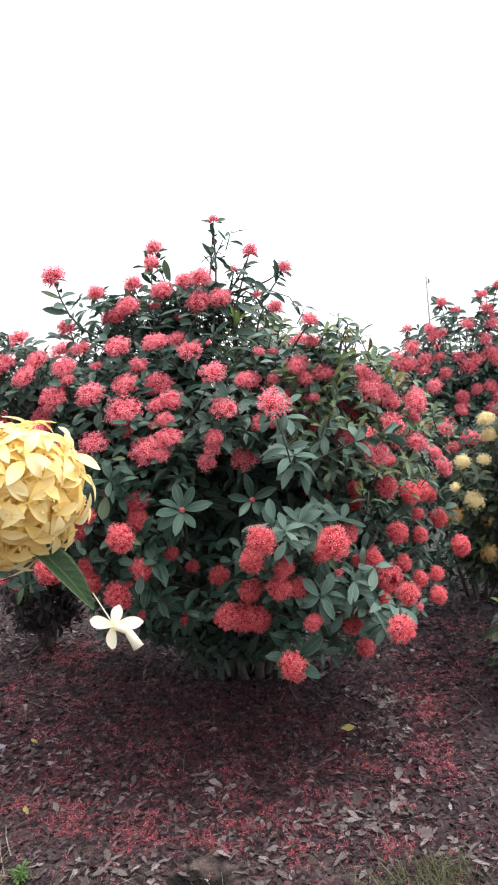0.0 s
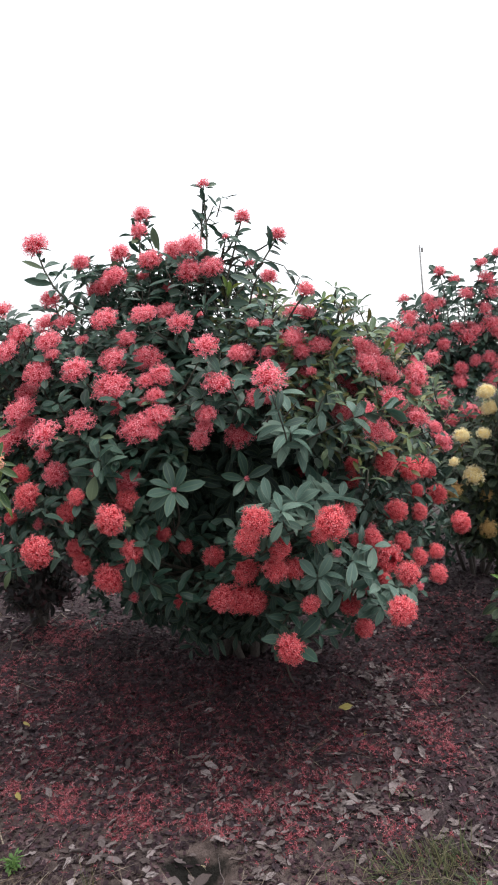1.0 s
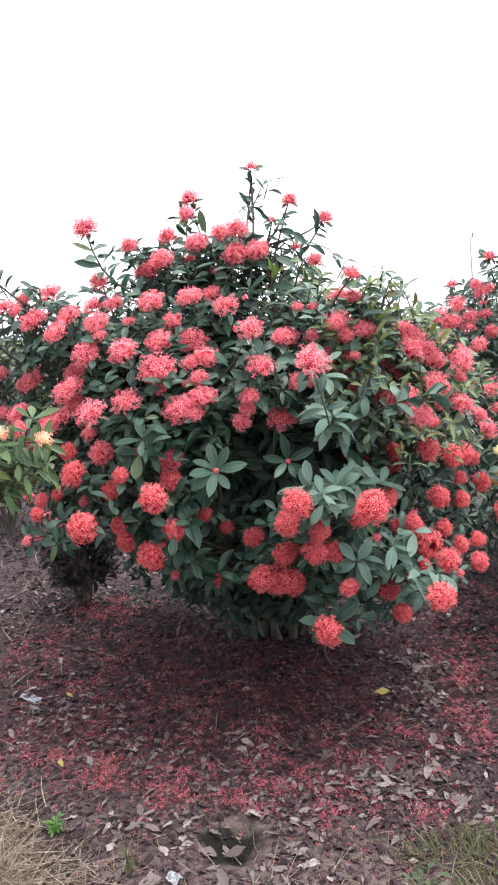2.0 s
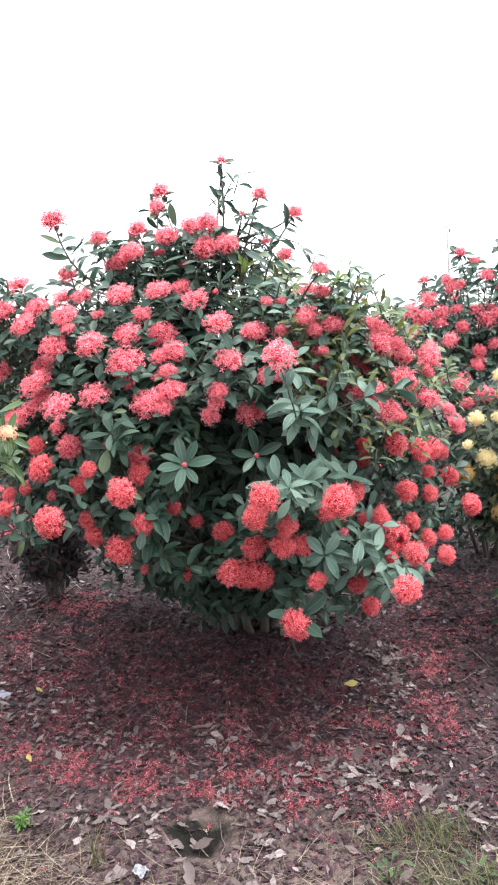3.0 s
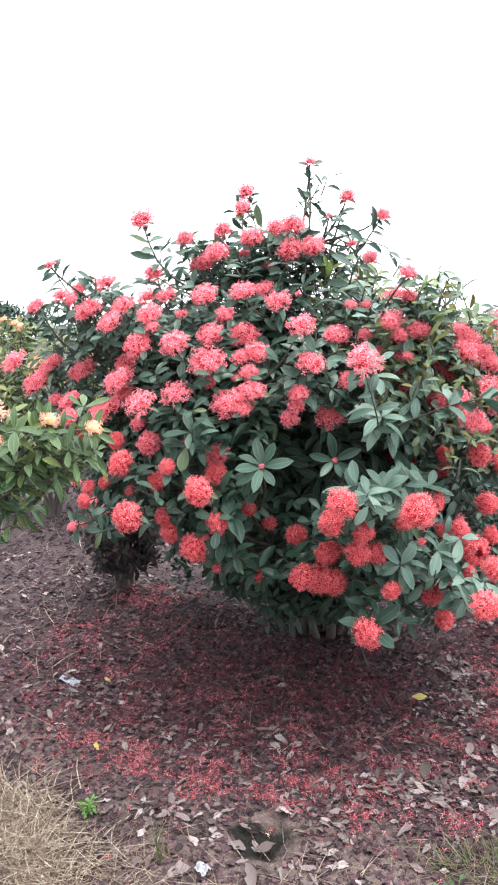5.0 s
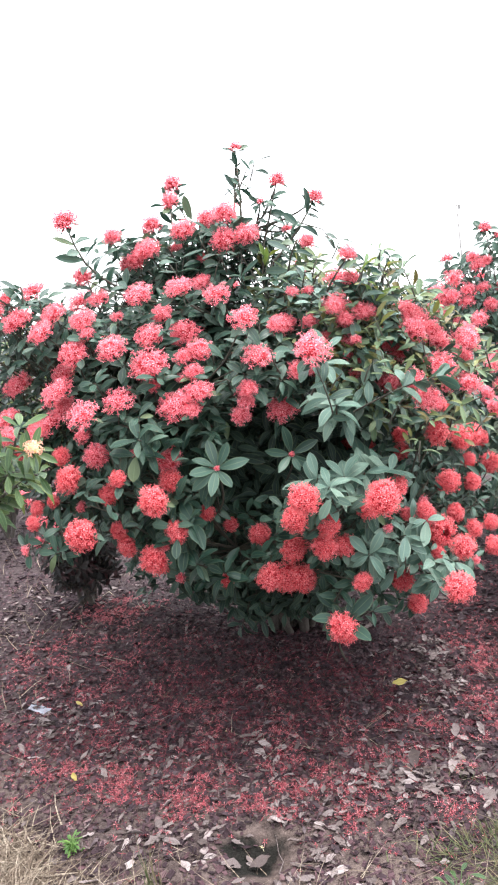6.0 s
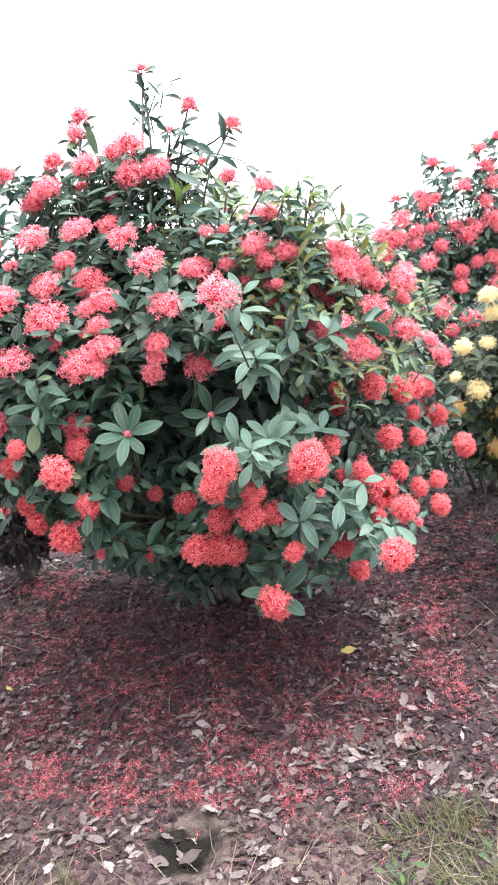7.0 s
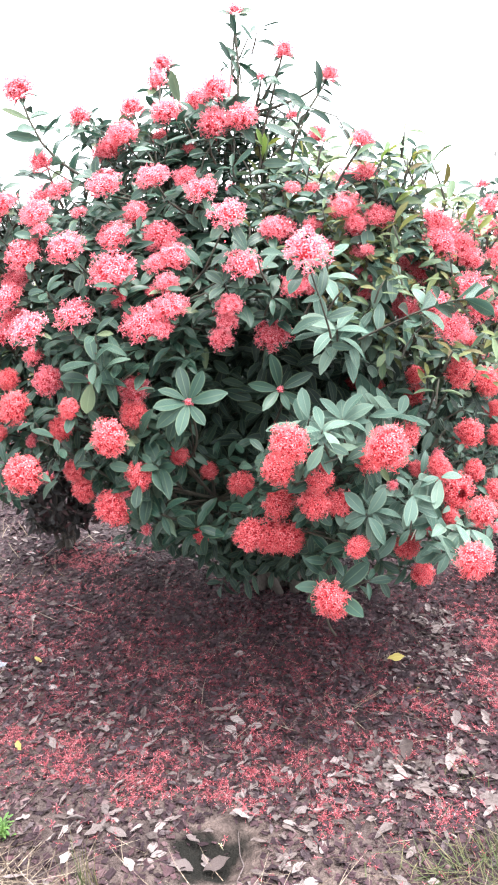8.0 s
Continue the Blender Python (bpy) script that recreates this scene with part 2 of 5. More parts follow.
def soil_material():
    m, nt, bsdf, out = mat_nodes("bare_brown_soil")
    pos = nt.nodes.new("ShaderNodeNewGeometry").outputs["Position"]
    big = add(nt, "ShaderNodeTexNoise", scale=1.3, detail=4.0)
    fine = add(nt, "ShaderNodeTexNoise", scale=42.0, detail=8.0)
    grit = add(nt, "ShaderNodeTexVoronoi", scale=160.0)
    for n in (big, fine, grit):
        nt.links.new(pos, n.inputs["Vector"])
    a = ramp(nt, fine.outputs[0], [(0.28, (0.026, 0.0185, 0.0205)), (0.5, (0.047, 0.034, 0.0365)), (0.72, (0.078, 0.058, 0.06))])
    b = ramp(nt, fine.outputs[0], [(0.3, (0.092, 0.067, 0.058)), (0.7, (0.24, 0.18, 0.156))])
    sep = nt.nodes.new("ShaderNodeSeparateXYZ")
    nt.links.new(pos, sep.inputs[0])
    # paler soil along the path, darker between the shrubs and to the right
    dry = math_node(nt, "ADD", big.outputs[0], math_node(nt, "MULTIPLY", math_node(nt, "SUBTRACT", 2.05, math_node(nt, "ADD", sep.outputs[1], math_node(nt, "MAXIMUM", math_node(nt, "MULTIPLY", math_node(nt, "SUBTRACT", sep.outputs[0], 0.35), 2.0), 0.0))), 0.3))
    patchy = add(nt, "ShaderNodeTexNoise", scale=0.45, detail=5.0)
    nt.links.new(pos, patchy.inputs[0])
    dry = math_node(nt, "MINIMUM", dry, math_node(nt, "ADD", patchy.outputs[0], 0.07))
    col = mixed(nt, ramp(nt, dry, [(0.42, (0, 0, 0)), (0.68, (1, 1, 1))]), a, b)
    col = mixed(nt, math_node(nt, "MULTIPLY", grit.outputs[0], 0.4), col, (0.062, 0.046, 0.043))
    # a near-black patch in the hollow by the fallen leaf
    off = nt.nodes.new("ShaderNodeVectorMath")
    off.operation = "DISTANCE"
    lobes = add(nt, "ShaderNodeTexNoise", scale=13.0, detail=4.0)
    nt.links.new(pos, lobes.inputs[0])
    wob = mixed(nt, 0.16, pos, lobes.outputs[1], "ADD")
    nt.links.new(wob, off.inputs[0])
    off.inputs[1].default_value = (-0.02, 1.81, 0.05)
    hollow_dark = ramp(nt, off.outputs["Value"], [(0.08, (1, 1, 1)), (0.12, (0, 0, 0))])
    col = mixed(nt, math_node(nt, "MULTIPLY", hollow_dark, 0.95), col, (0.008, 0.0085, 0.007))
    nt.links.new(col, bsdf.inputs["Base Color"])
    bsdf.inputs["Roughness"].default_value = 0.95
    bsdf.inputs["Specular IOR Level"].default_value = 0.16
    h = math_node(nt, "ADD", fine.outputs[0], math_node(nt, "MULTIPLY", grit.outputs[0], 0.35))
    bump(nt, bsdf, h, 0.9, 0.02)
    return m


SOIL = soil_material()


def plain_material(name, a, b, rough, metal=0.0, scale=8.0):
    m, nt, bsdf, out = mat_nodes(name)
    n = add(nt, "ShaderNodeTexNoise", scale=scale, detail=5.0)
    nt.links.new(ramp(nt, n.outputs[0], [(0.3, a), (0.7, b)]), bsdf.inputs["Base Color"])
    bsdf.inputs["Roughness"].default_value, bsdf.inputs["Metallic"].default_value = rough, metal
    return m


FOIL = plain_material("crumpled_foil", (0.16, 0.16, 0.18), (0.32, 0.32, 0.35), 0.5, 0.4, 40.0)
PLASTIC = plain_material("dusty_clear_plastic", (0.16, 0.17, 0.2), (0.30, 0.31, 0.36), 0.4, 0.0, 30.0)
CONCRETE = plain_material("weathered_concrete", (0.20, 0.195, 0.19), (0.30, 0.29, 0.285), 0.8, 0.0, 3.0)
ROOFING = plain_material("blue_grey_sheet_roof", (0.20, 0.23, 0.28), (0.30, 0.33, 0.38), 0.5, 0.0, 1.0)
WALLING = plain_material("grey_render_wall", (0.34, 0.33, 0.31), (0.48, 0.46, 0.43), 0.85, 0.0, 1.0)


# ---- meshes ----
class Shape:
    """Points, faces and a map, put together by hand."""

    def __init__(self):
        self.v, self.f, self.uv = [], [], []

    def face(self, points, maps):
        k = len(self.v)
        self.v += [tuple(p) for p in points]
        self.f.append(tuple(range(k, k + len(points))))
        self.uv += maps

    def arrays(self):
        return np.array(self.v, float), self.f, np.array(self.uv, float)


def mesh_of(name, v, f, uv, materials, index=None, smooth=True):
    me = bpy.data.meshes.new(name)
    me.from_pydata(v.tolist() if isinstance(v, np.ndarray) else v, [], f)
    layer = me.uv_layers.new(name="UVMap")
    layer.data.foreach_set("uv", np.asarray(uv, float).ravel())
    for m in materials if isinstance(materials, (list, tuple)) else [materials]:
        me.materials.append(m)
    if index is not None:
        me.polygons.foreach_set("material_index", index)
    if smooth:
        me.polygons.foreach_set("use_smooth", [True] * len(me.polygons))
    me.update()
    return me


def grid_template(length, width, curl, fold, rows=4, shape=0.85, tip=1.0, twist=0.0):
    """A leaf along +y with its upper face to +z: a folded, curling blade, shared points."""
    v, f, uv = [], [], []
    for i in range(rows + 1):
        s = i / rows
        w = width / 2 * max(0.0, math.sin(math.pi * min(1, s * 0.97 + 0.03) ** tip)) ** shape
        if i == rows:
            w = width * 0.05
        y, z = length * s * (1 - 0.12 * curl * s), -length * 0.5 * curl * s * s
        roll = twist * (s - 0.3)
        for k in (-1, 0, 1):
            x = k * w
            dz = abs(k) * w * fold
            v.append((x * math.cos(roll), y, z + dz + x * math.sin(roll)))
    for i in range(rows):
        for k in (0, 1):
            a = i * 3 + k
            f.append((a, a + 1, a + 4, a + 3))
            uv += [(k / 2, i / rows), ((k + 1) / 2, i / rows), ((k + 1) / 2, (i + 1) / rows), (k / 2, (i + 1) / rows)]
    return np.array(v), f, np.array(uv)


def bake(name, templates, items, material, smooth=True):
    """One mesh of many copies. items: (number of the template, 4x4 matrix)."""
    vs, fs, uvs, base = [], [], [], 0
    for k, m in items:
        v, f, uv = templates[k]
        a = np.array(m)
        vs.append(v @ a[:3, :3].T + a[:3, 3])
        fs += [tuple(i + base for i in face) for face in f]
        uvs.append(uv)
        base += len(v)
    return mesh_of(name, np.concatenate(vs), fs, np.concatenate(uvs), material, smooth=smooth)


def tube(points, radii, sides=6):
    """A tapered tube along points, as arrays."""
    pts = [Vector(p) for p in points]
    v, f, uv = [], [], []
    side = None
    for i, p in enumerate(pts):
        d = (pts[min(i + 1, len(pts) - 1)] - pts[max(i - 1, 0)]).normalized()
        side = (side - d * side.dot(d)).normalized() if side else d.orthogonal().normalized()
        other = d.cross(side)
        for k in range(sides):
            a = 2 * math.pi * k / sides
            v.append(tuple(p + (side * math.cos(a) + other * math.sin(a)) * radii[i]))
    for i in range(len(pts) - 1):
        for k in range(sides):
            a, b = i * sides + k, i * sides + (k + 1) % sides
            f.append((a, b, b + sides, a + sides))
            uv += [(k / sides, i), ((k + 1) / sides, i), ((k + 1) / sides, i + 1), (k / sides, i + 1)]
    f.append(tuple(range((len(pts) - 1) * sides, len(pts) * sides)))
    uv += [(0, 0)] * sides
    return np.array(v), f, np.array(uv)


def joined(name, pieces, material, smooth=True):
    return bake(name, pieces, [(i, np.eye(4)) for i in range(len(pieces))], material, smooth)


def part(name, mesh, parent, m=None, label="", kind=""):
    """A mesh as a part of a thing; m is its pose in the world."""
    ob = new(name, mesh)
    ob.parent = parent
    world_of = Matrix.Translation(parent.location) if parent.parent is None else Matrix.Translation(parent.parent.location) @ parent.matrix_basis
    ob.matrix_basis = world_of.inverted() @ (m or Matrix())
    return tagged(ob, label=label, kind=kind)


def aim(p, along, upper, scale=(1, 1, 1)):
    """A matrix at p whose y axis goes along and whose z axis is near upper."""
    y = Vector(along).normalized()
    z = Vector(upper) - y * Vector(upper).dot(y)
    z = z.normalized() if z.length > 1e-4 else y.orthogonal().normalized()
    x = y.cross(z)
    m = Matrix((x, y, z)).transposed().to_4x4()
    return Matrix.Translation(p) @ m @ Matrix.Diagonal((*scale, 1))


def stand(p, axis, spin, scale):
    """A matrix at p whose z axis is axis."""
    q = UP.rotation_difference(Vector(axis).normalized())
    return Matrix.Translation(p) @ q.to_matrix().to_4x4() @ Matrix.Rotation(spin, 4, "Z") @ Matrix.Diagonal((*scale, 1))


def wild(r, amount=1.0):
    return Vector((r.uniform(-1, 1), r.uniform(-1, 1), r.uniform(-1, 1))) * amount


# leaf blades of unit length: flat, arched, folded, twisted
BLADES = [grid_template(1, w * 0.91, c, f, 7, sh, tip, tw) for w, c, f, tw, sh, tip in ((0.42, 0.3, 0.4, 0, 0.62, 1.3), (0.38, 0.65, 0.55, 0, 0.7, 1.15), (0.46, 0.1, 0.25, 0.2, 0.6, 1.4), (0.39, 0.75, 0.35, 0.6, 0.64, 1.2), (0.34, 0.4, 0.75, -0.8, 0.72, 1.1), (0.43, 0.55, 0.2, 0.5, 0.6, 1.35), (0.40, -0.25, 0.5, -0.3, 0.62, 1.25), (0.36, 0.85, 0.3, -0.5, 0.68, 1.2))]


def floret_into(s, c, axis, size, r, tubes=True, open_by=0.3, width=0.2):
    """A four-petalled floret at c that faces along axis, on its thin tube."""
    axis = axis.normalized()
    a = axis.orthogonal().normalized()
    a = Matrix.Rotation(r.uniform(0, 6.3), 3, axis) @ a
    for k in range(4):
        d = Matrix.Rotation(k * math.pi / 2 + r.uniform(-0.2, 0.2), 3, axis) @ a
        w = axis.cross(d)
        lift = axis * r.uniform(-open_by, open_by * 1.4)
        tip = c + (d + lift).normalized() * size * r.uniform(0.85, 1.1)
        mid = c + (d + lift * 0.3).normalized() * size * 0.58
        s.face([c, mid - w * size * width, tip, mid + w * size * width], [(0.5, 0), (0, 0.6), (0.5, 1), (1, 0.6)])
    if tubes:
        u = a * size * 0.09
        s.face([c - axis * size * 2.0 - u, c - axis * size * 2.0 + u, c + u, c - u], [(0, 0), (1, 0), (1, 0.2), (0, 0.2)])
        s.face([c - u * 0.5, c + u * 0.5, c + axis * size * 0.55], [(0, 0.6), (1, 0.6), (0.5, 1)])


def flower_head_mesh(name, seed, florets, reach, flat, size, petal, bud, ragged=0.08, core=0.72, hollow=0.0, pins=0.35):
    """A head of unit radius, axis +z: florets over a dome or ball, with a core of buds."""
    r = random.Random(seed)
    s = Shape()
    low = math.cos(math.radians(reach))
    for i in range(florets):
        z = 1 - (i + 0.5) / florets * (1 - low)
        a = i * 2.39996 + r.uniform(-0.25, 0.25)
        if hollow and z > 1 - hollow and r.random() < 0.8:
            continue
        n = Vector((math.sqrt(max(0, 1 - z * z)) * math.cos(a), math.sqrt(max(0, 1 - z * z)) * math.sin(a), z))
        far = 0.93 + r.uniform(-ragged, ragged) + (r.uniform(0.05, 0.2) if r.random() < 0.08 else 0)
        c = Vector((n.x, n.y, n.z * flat)) * far
        floret_into(s, c, n + wild(r, 0.45), size * r.uniform(0.75, 1.2), r)
        if r.random() < pins:
            # an unopened tube that stands out of the head
            t = n.orthogonal().normalized() * 0.022
            d = (n + wild(r, 0.35)).normalized()
            s.face([c * 0.8 - t, c * 0.8 + t, c + d * r.uniform(0.14, 0.34)], [(0, 0.3), (1, 0.3), (0.5, 1)])
    count = len(s.f)
    # buds: small pointed lumps all over the core, seen as the gaps between florets
    for i in range(110):
        z = 1 - (i + 0.5) / 110 * (1 - min(low, -0.3))
        a = i * 2.39996
        q = math.sqrt(max(0, 1 - z * z))
        n = Vector((q * math.cos(a), q * math.sin(a), z))
        if hollow and z > 1 - hollow:
            continue
        c = Vector((n.x, n.y, n.z * flat)) * core
        t = n.orthogonal().normalized() * 0.16
        w = n.cross(t)
        top = c + n * 0.12
        ring = [c + t, c + w, c - t, c - w]
        for k in range(4):
            s.face([ring[k], ring[(k + 1) % 4], top], [(0, 0), (1, 0), (0.5, 1)])
    v, f, uv = s.arrays()
    return mesh_of(name, v, f, uv, [petal, bud], [0] * count + [1] * (len(f) - count), smooth=False)


BALLS = [flower_head_mesh("ball_head", 11 + k, 215, 138, 0.92, 0.2, RED_DEEP, BUD, 0.15, 0.66, pins=0.5) for k in range(4)]
DOMES = [flower_head_mesh("dome_head", 31 + k, 185, 124, 0.88, 0.21, RED, BUD, 0.24, 0.56, pins=0.5) for k in range(4)]
CROWNS = [flower_head_mesh("crown_head", 41 + k, 190, 134, 0.92, 0.205, RED, BUD, 0.24, 0.55, pins=0.6) for k in range(4)]
LOOSE = [flower_head_mesh("loose_head", 51 + k, 105, 116, 0.8, 0.225, RED, BUD, 0.3, 0.42, pins=0.8) for k in range(3)]
OPEN = [flower_head_mesh("open_head", 61 + k, 170, 118, 0.85, 0.2, RED_DEEP, BUD, 0.22, 0.62, hollow=0.12, pins=0.7) for k in range(2)]
YELLOWS = [flower_head_mesh("yellow_head", 71 + k, 150, 118, 0.8, 0.21, YELLOW, YELLOW_BUD, 0.2, 0.7) for k in range(3)]
OCHRES = [flower_head_mesh("withered_head", 76 + k, 110, 120, 0.8, 0.23, OCHRE, OCHRE, 0.3, 0.6) for k in range(2)]
ORANGES = [flower_head_mesh("orange_head", 81 + k, 40, 95, 0.7, 0.34, ORANGE, YELLOW_BUD, 0.2, 0.45) for k in range(2)]


def shoot(leaves, twigs, tip, along, r, pairs=3, length=0.1, gap=0.035, whorl=4, droop=0.0, stem=True, slim=1.0, face=0.6, loose=0.5):
    """A leafy shoot that ends at tip: pairs of leaves at right angles, and a whorl at the end."""
    along = Vector(along).normalized()
    a = along.orthogonal().normalized()
    a = Matrix.Rotation(r.uniform(0, 6.3), 3, along) @ a
    for i in range(pairs + 1):
        at = Vector(tip) - along * gap * i
        spread = (0.55 + 0.25 * i if i else 0.75)
        count = whorl if i == 0 else 2
        for k in range(count):
            turn = 2 * math.pi * k / count + i * math.pi / 2 + r.uniform(-0.35, 0.35)
            out = Matrix.Rotation(turn, 3, along) @ a
            d = out + along * (1.0 / (0.6 + spread) - 0.45 + r.uniform(-0.3, 0.3)) + Vector((0, 0, 0.12 - droop + r.uniform(-0.3, 0.22)))
            size = length * r.uniform(0.7, 1.12) * (1 if i else 0.9)
            leaves.append((r.randrange(len(BLADES)), aim(at + out * 0.006, d, along * 0.5 + UP * 0.6 + CAMERA_SIDE * face + wild(r, loose), (size * slim * r.uniform(0.9, 1.1), size, size))))
    if stem:
        low = Vector(tip) - along * gap * (pairs + 1)
        twigs.append(tube([low, (low + Vector(tip)) / 2 + wild(r, 0.004), tip], [0.0035, 0.003, 0.002], 4))


def bent(a, b, sag, r, steps=5):
    a, b = Vector(a), Vector(b)
    w = wild(r, 0.03)
    return [a.lerp(b, i / steps) + (UP * sag + w) * math.sin(math.pi * i / steps) for i in range(steps + 1)]


def arched(foot, tip, below, steps=5):
    """A twig that leaves its limb and turns up to its tip; below: how far under the tip it starts to climb."""
    foot, tip = Vector(foot), Vector(tip)
    mid = Vector((tip.x, tip.y, tip.z - below)).lerp(foot, 0.3)
    pts = []
    for i in range(steps + 1):
        s = i / steps
        pts.append(foot * (1 - s) ** 2 + mid * 2 * s * (1 - s) + tip * s * s)
    return pts


def finish_leaves(shrub, name, leaves, singles, material, stuff_name):
    """The leaves nearest the path's side become single parts, the rest one mesh."""
    leaves.sort(key=lambda it: it[1].translation.y)
    if singles:
        meshes = [mesh_of(name, *b, material) for b in BLADES]
        for k, m in leaves[:singles]:
            part(name, meshes[k], shrub, m)
    if leaves[singles:]:
        part(stuff_name, bake(stuff_name, BLADES, leaves[singles:], material), shrub, kind="stuff")


def thing(name, at, label, category, group="", kind=""):
    ob = new(name)
    ob.location = at
    ob.empty_display_size = 0.1
    return tagged(ob, label, category, group, kind)


# ---- ground: one sheet, fine near the shrubs, out to the horizon ----
def gz(x, y):
    """Height of the ground."""
    near = math.exp(-((x / 3.0) ** 2 + ((y - 2.2) / 3.0) ** 2))
    h = 0.02 * noise.noise((x * 1.1, y * 1.1, 3.0)) + 0.010 * noise.noise((x * 4.0, y * 4.0, 9.0))
    h += near * (0.004 * noise.noise((x * 17.0, y * 17.0, 1.0)) + 0.0025 * noise.noise((x * 41.0, y * 41.0, 5.0)))
    h += 0.05 * math.exp(-(((x + 0.1) / 0.5) ** 2 + ((y - 3.0) / 0.45) ** 2))
    h -= 0.06 * math.exp(-(((x + 0.065) / 0.085) ** 2 + ((y - 1.74) / 0.085) ** 2))
    return h


def stretch(lo, hi, a, b, step, far):
    inner = list(np.arange(a, b + 1e-6, step))
    right, left, d = [], [], step
    while (right[-1] if right else b) < hi:
        d *= far
        right.append((right[-1] if right else b) + d)
    d = step
    while (left[-1] if left else a) > lo:
        d *= far
        left.append((left[-1] if left else a) - d)
    return left[::-1] + inner + right


def build_ground():
    xs, ys = stretch(-400, 400, -1.5, 1.5, 0.02, 1.16), stretch(-60, 600, 1.2, 3.8, 0.02, 1.16)
    v = [(x, y, gz(x, y)) for y in ys for x in xs]
    n = len(xs)
    f = [(j * n + i, j * n + i + 1, (j + 1) * n + i + 1, (j + 1) * n + i) for j in range(len(ys) - 1) for i in range(n - 1)]
    uv = np.zeros((len(f) * 4, 2))
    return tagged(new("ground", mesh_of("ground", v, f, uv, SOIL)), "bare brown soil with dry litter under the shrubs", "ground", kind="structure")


build_ground()


# ---- the red flowering shrub ----
CROWN = [(-0.11, 2.56, 2.25, 0.022), (-0.45, 2.89, 2.22, 0.039), (-0.41, 2.68, 2.11, 0.033), (0.05, 2.46, 2.1, 0.027), (0.18, 2.47, 2.03, 0.03), (-0.66, 2.2, 2.0, 0.04), (-0.13, 2.34, 1.99, 0.039), (-0.23, 2.5, 2.0, 0.037), (-0.46, 2.56, 2.01, 0.038), (-0.31, 2.44, 1.96, 0.041), (-0.14, 2.35, 1.9, 0.042), (-0.06, 2.35, 1.91, 0.037), (-0.55, 2.35, 1.95, 0.03), (-0.44, 2.4, 1.9, 0.041), (-0.5, 2.45, 1.87, 0.039), (-0.25, 2.46, 1.85, 0.02), (0.07, 2.5, 1.93, 0.019), (0.13, 2.6, 1.89, 0.031), (-0.36, 2.53, 1.91, 0.025), (-0.63, 2.23, 1.81, 0.031), (-0.57, 2.54, 1.87, 0.032), (-0.01, 2.41, 2.02, 0.012)]
LEFT_SHOULDER = [(-0.88, 2.35, 1.79, 0.041), (-0.87, 2.17, 1.68, 0.045), (-0.72, 2.15, 1.69, 0.038), (-0.75, 2.1, 1.63, 0.037), (-0.71, 2.38, 1.74, 0.046), (-0.58, 2.23, 1.73, 0.035), (-0.61, 2.13, 1.66, 0.04), (-0.59, 2.11, 1.61, 0.024), (-0.41, 2.15, 1.73, 0.041), (-0.27, 2.15, 1.74, 0.04), (-0.16, 2.23, 1.71, 0.042), (-0.24, 2.36, 1.76, 0.032), (-0.38, 2.12, 1.59, 0.038), (-0.38, 2.29, 1.66, 0.035), (-0.51, 2.2, 1.66, 0.02), (-0.29, 2.24, 1.59, 0.048), (-0.64, 2.09, 1.55, 0.045), (-0.47, 2.0, 1.56, 0.041), (-0.37, 2.06, 1.5, 0.052), (-0.27, 2.12, 1.51, 0.027), (-0.22, 2.14, 1.53, 0.039), (-0.23, 2.09, 1.46, 0.027), (-0.74, 2.21, 1.48, 0.037)]
LEFT_FLANK = [(-0.71, 2.08, 1.43, 0.046), (-0.72, 2.14, 1.37, 0.037), (-0.57, 1.94, 1.36, 0.046), (-0.77, 2.12, 1.32, 0.045), (-0.81, 2.09, 1.29, 0.036), (-0.47, 2.01, 1.39, 0.043), (-0.29, 2.04, 1.36, 0.048), (-0.21, 2.04, 1.4, 0.038), (-0.23, 2.03, 1.34, 0.027), (-0.37, 2.09, 1.42, 0.023), (-0.28, 2.11, 1.44, 0.018), (-0.95, 2.27, 1.45, 0.047), (-0.64, 2.09, 1.27, 0.028), (-0.59, 2.06, 1.2, 0.042), (-0.69, 2.03, 1.13, 0.045), (-0.73, 2.09, 1.2, 0.032), (-0.48, 1.95, 1.14, 0.028), (-0.55, 2.03, 1.07, 0.035), (-0.36, 1.91, 1.07, 0.046), (-0.34, 2.07, 1.17, 0.039), (-0.33, 2.03, 1.11, 0.039)]
LEFT_SKIRT = [(-0.25, 2.16, 0.96, 0.028), (-0.2, 2.31, 0.87, 0.028), (-0.08, 2.24, 0.85, 0.038), (-0.32, 2.0, 0.94, 0.039), (-0.36, 2.01, 0.89, 0.014), (-0.55, 2.08, 0.93, 0.032), (-0.53, 2.09, 0.87, 0.037), (-0.41, 2.01, 0.84, 0.055), (-0.61, 1.9, 0.97, 0.051), (-0.37, 2.17, 0.72, 0.019), (-0.22, 2.24, 0.68, 0.026), (-0.86, 2.12, 1.01, 0.029), (-0.8, 2.13, 1.03, 0.025), (-0.69, 2.12, 1.01, 0.021), (-0.2, 2.11, 1.12, 0.016), (-0.44, 2.02, 1.21, 0.013)]
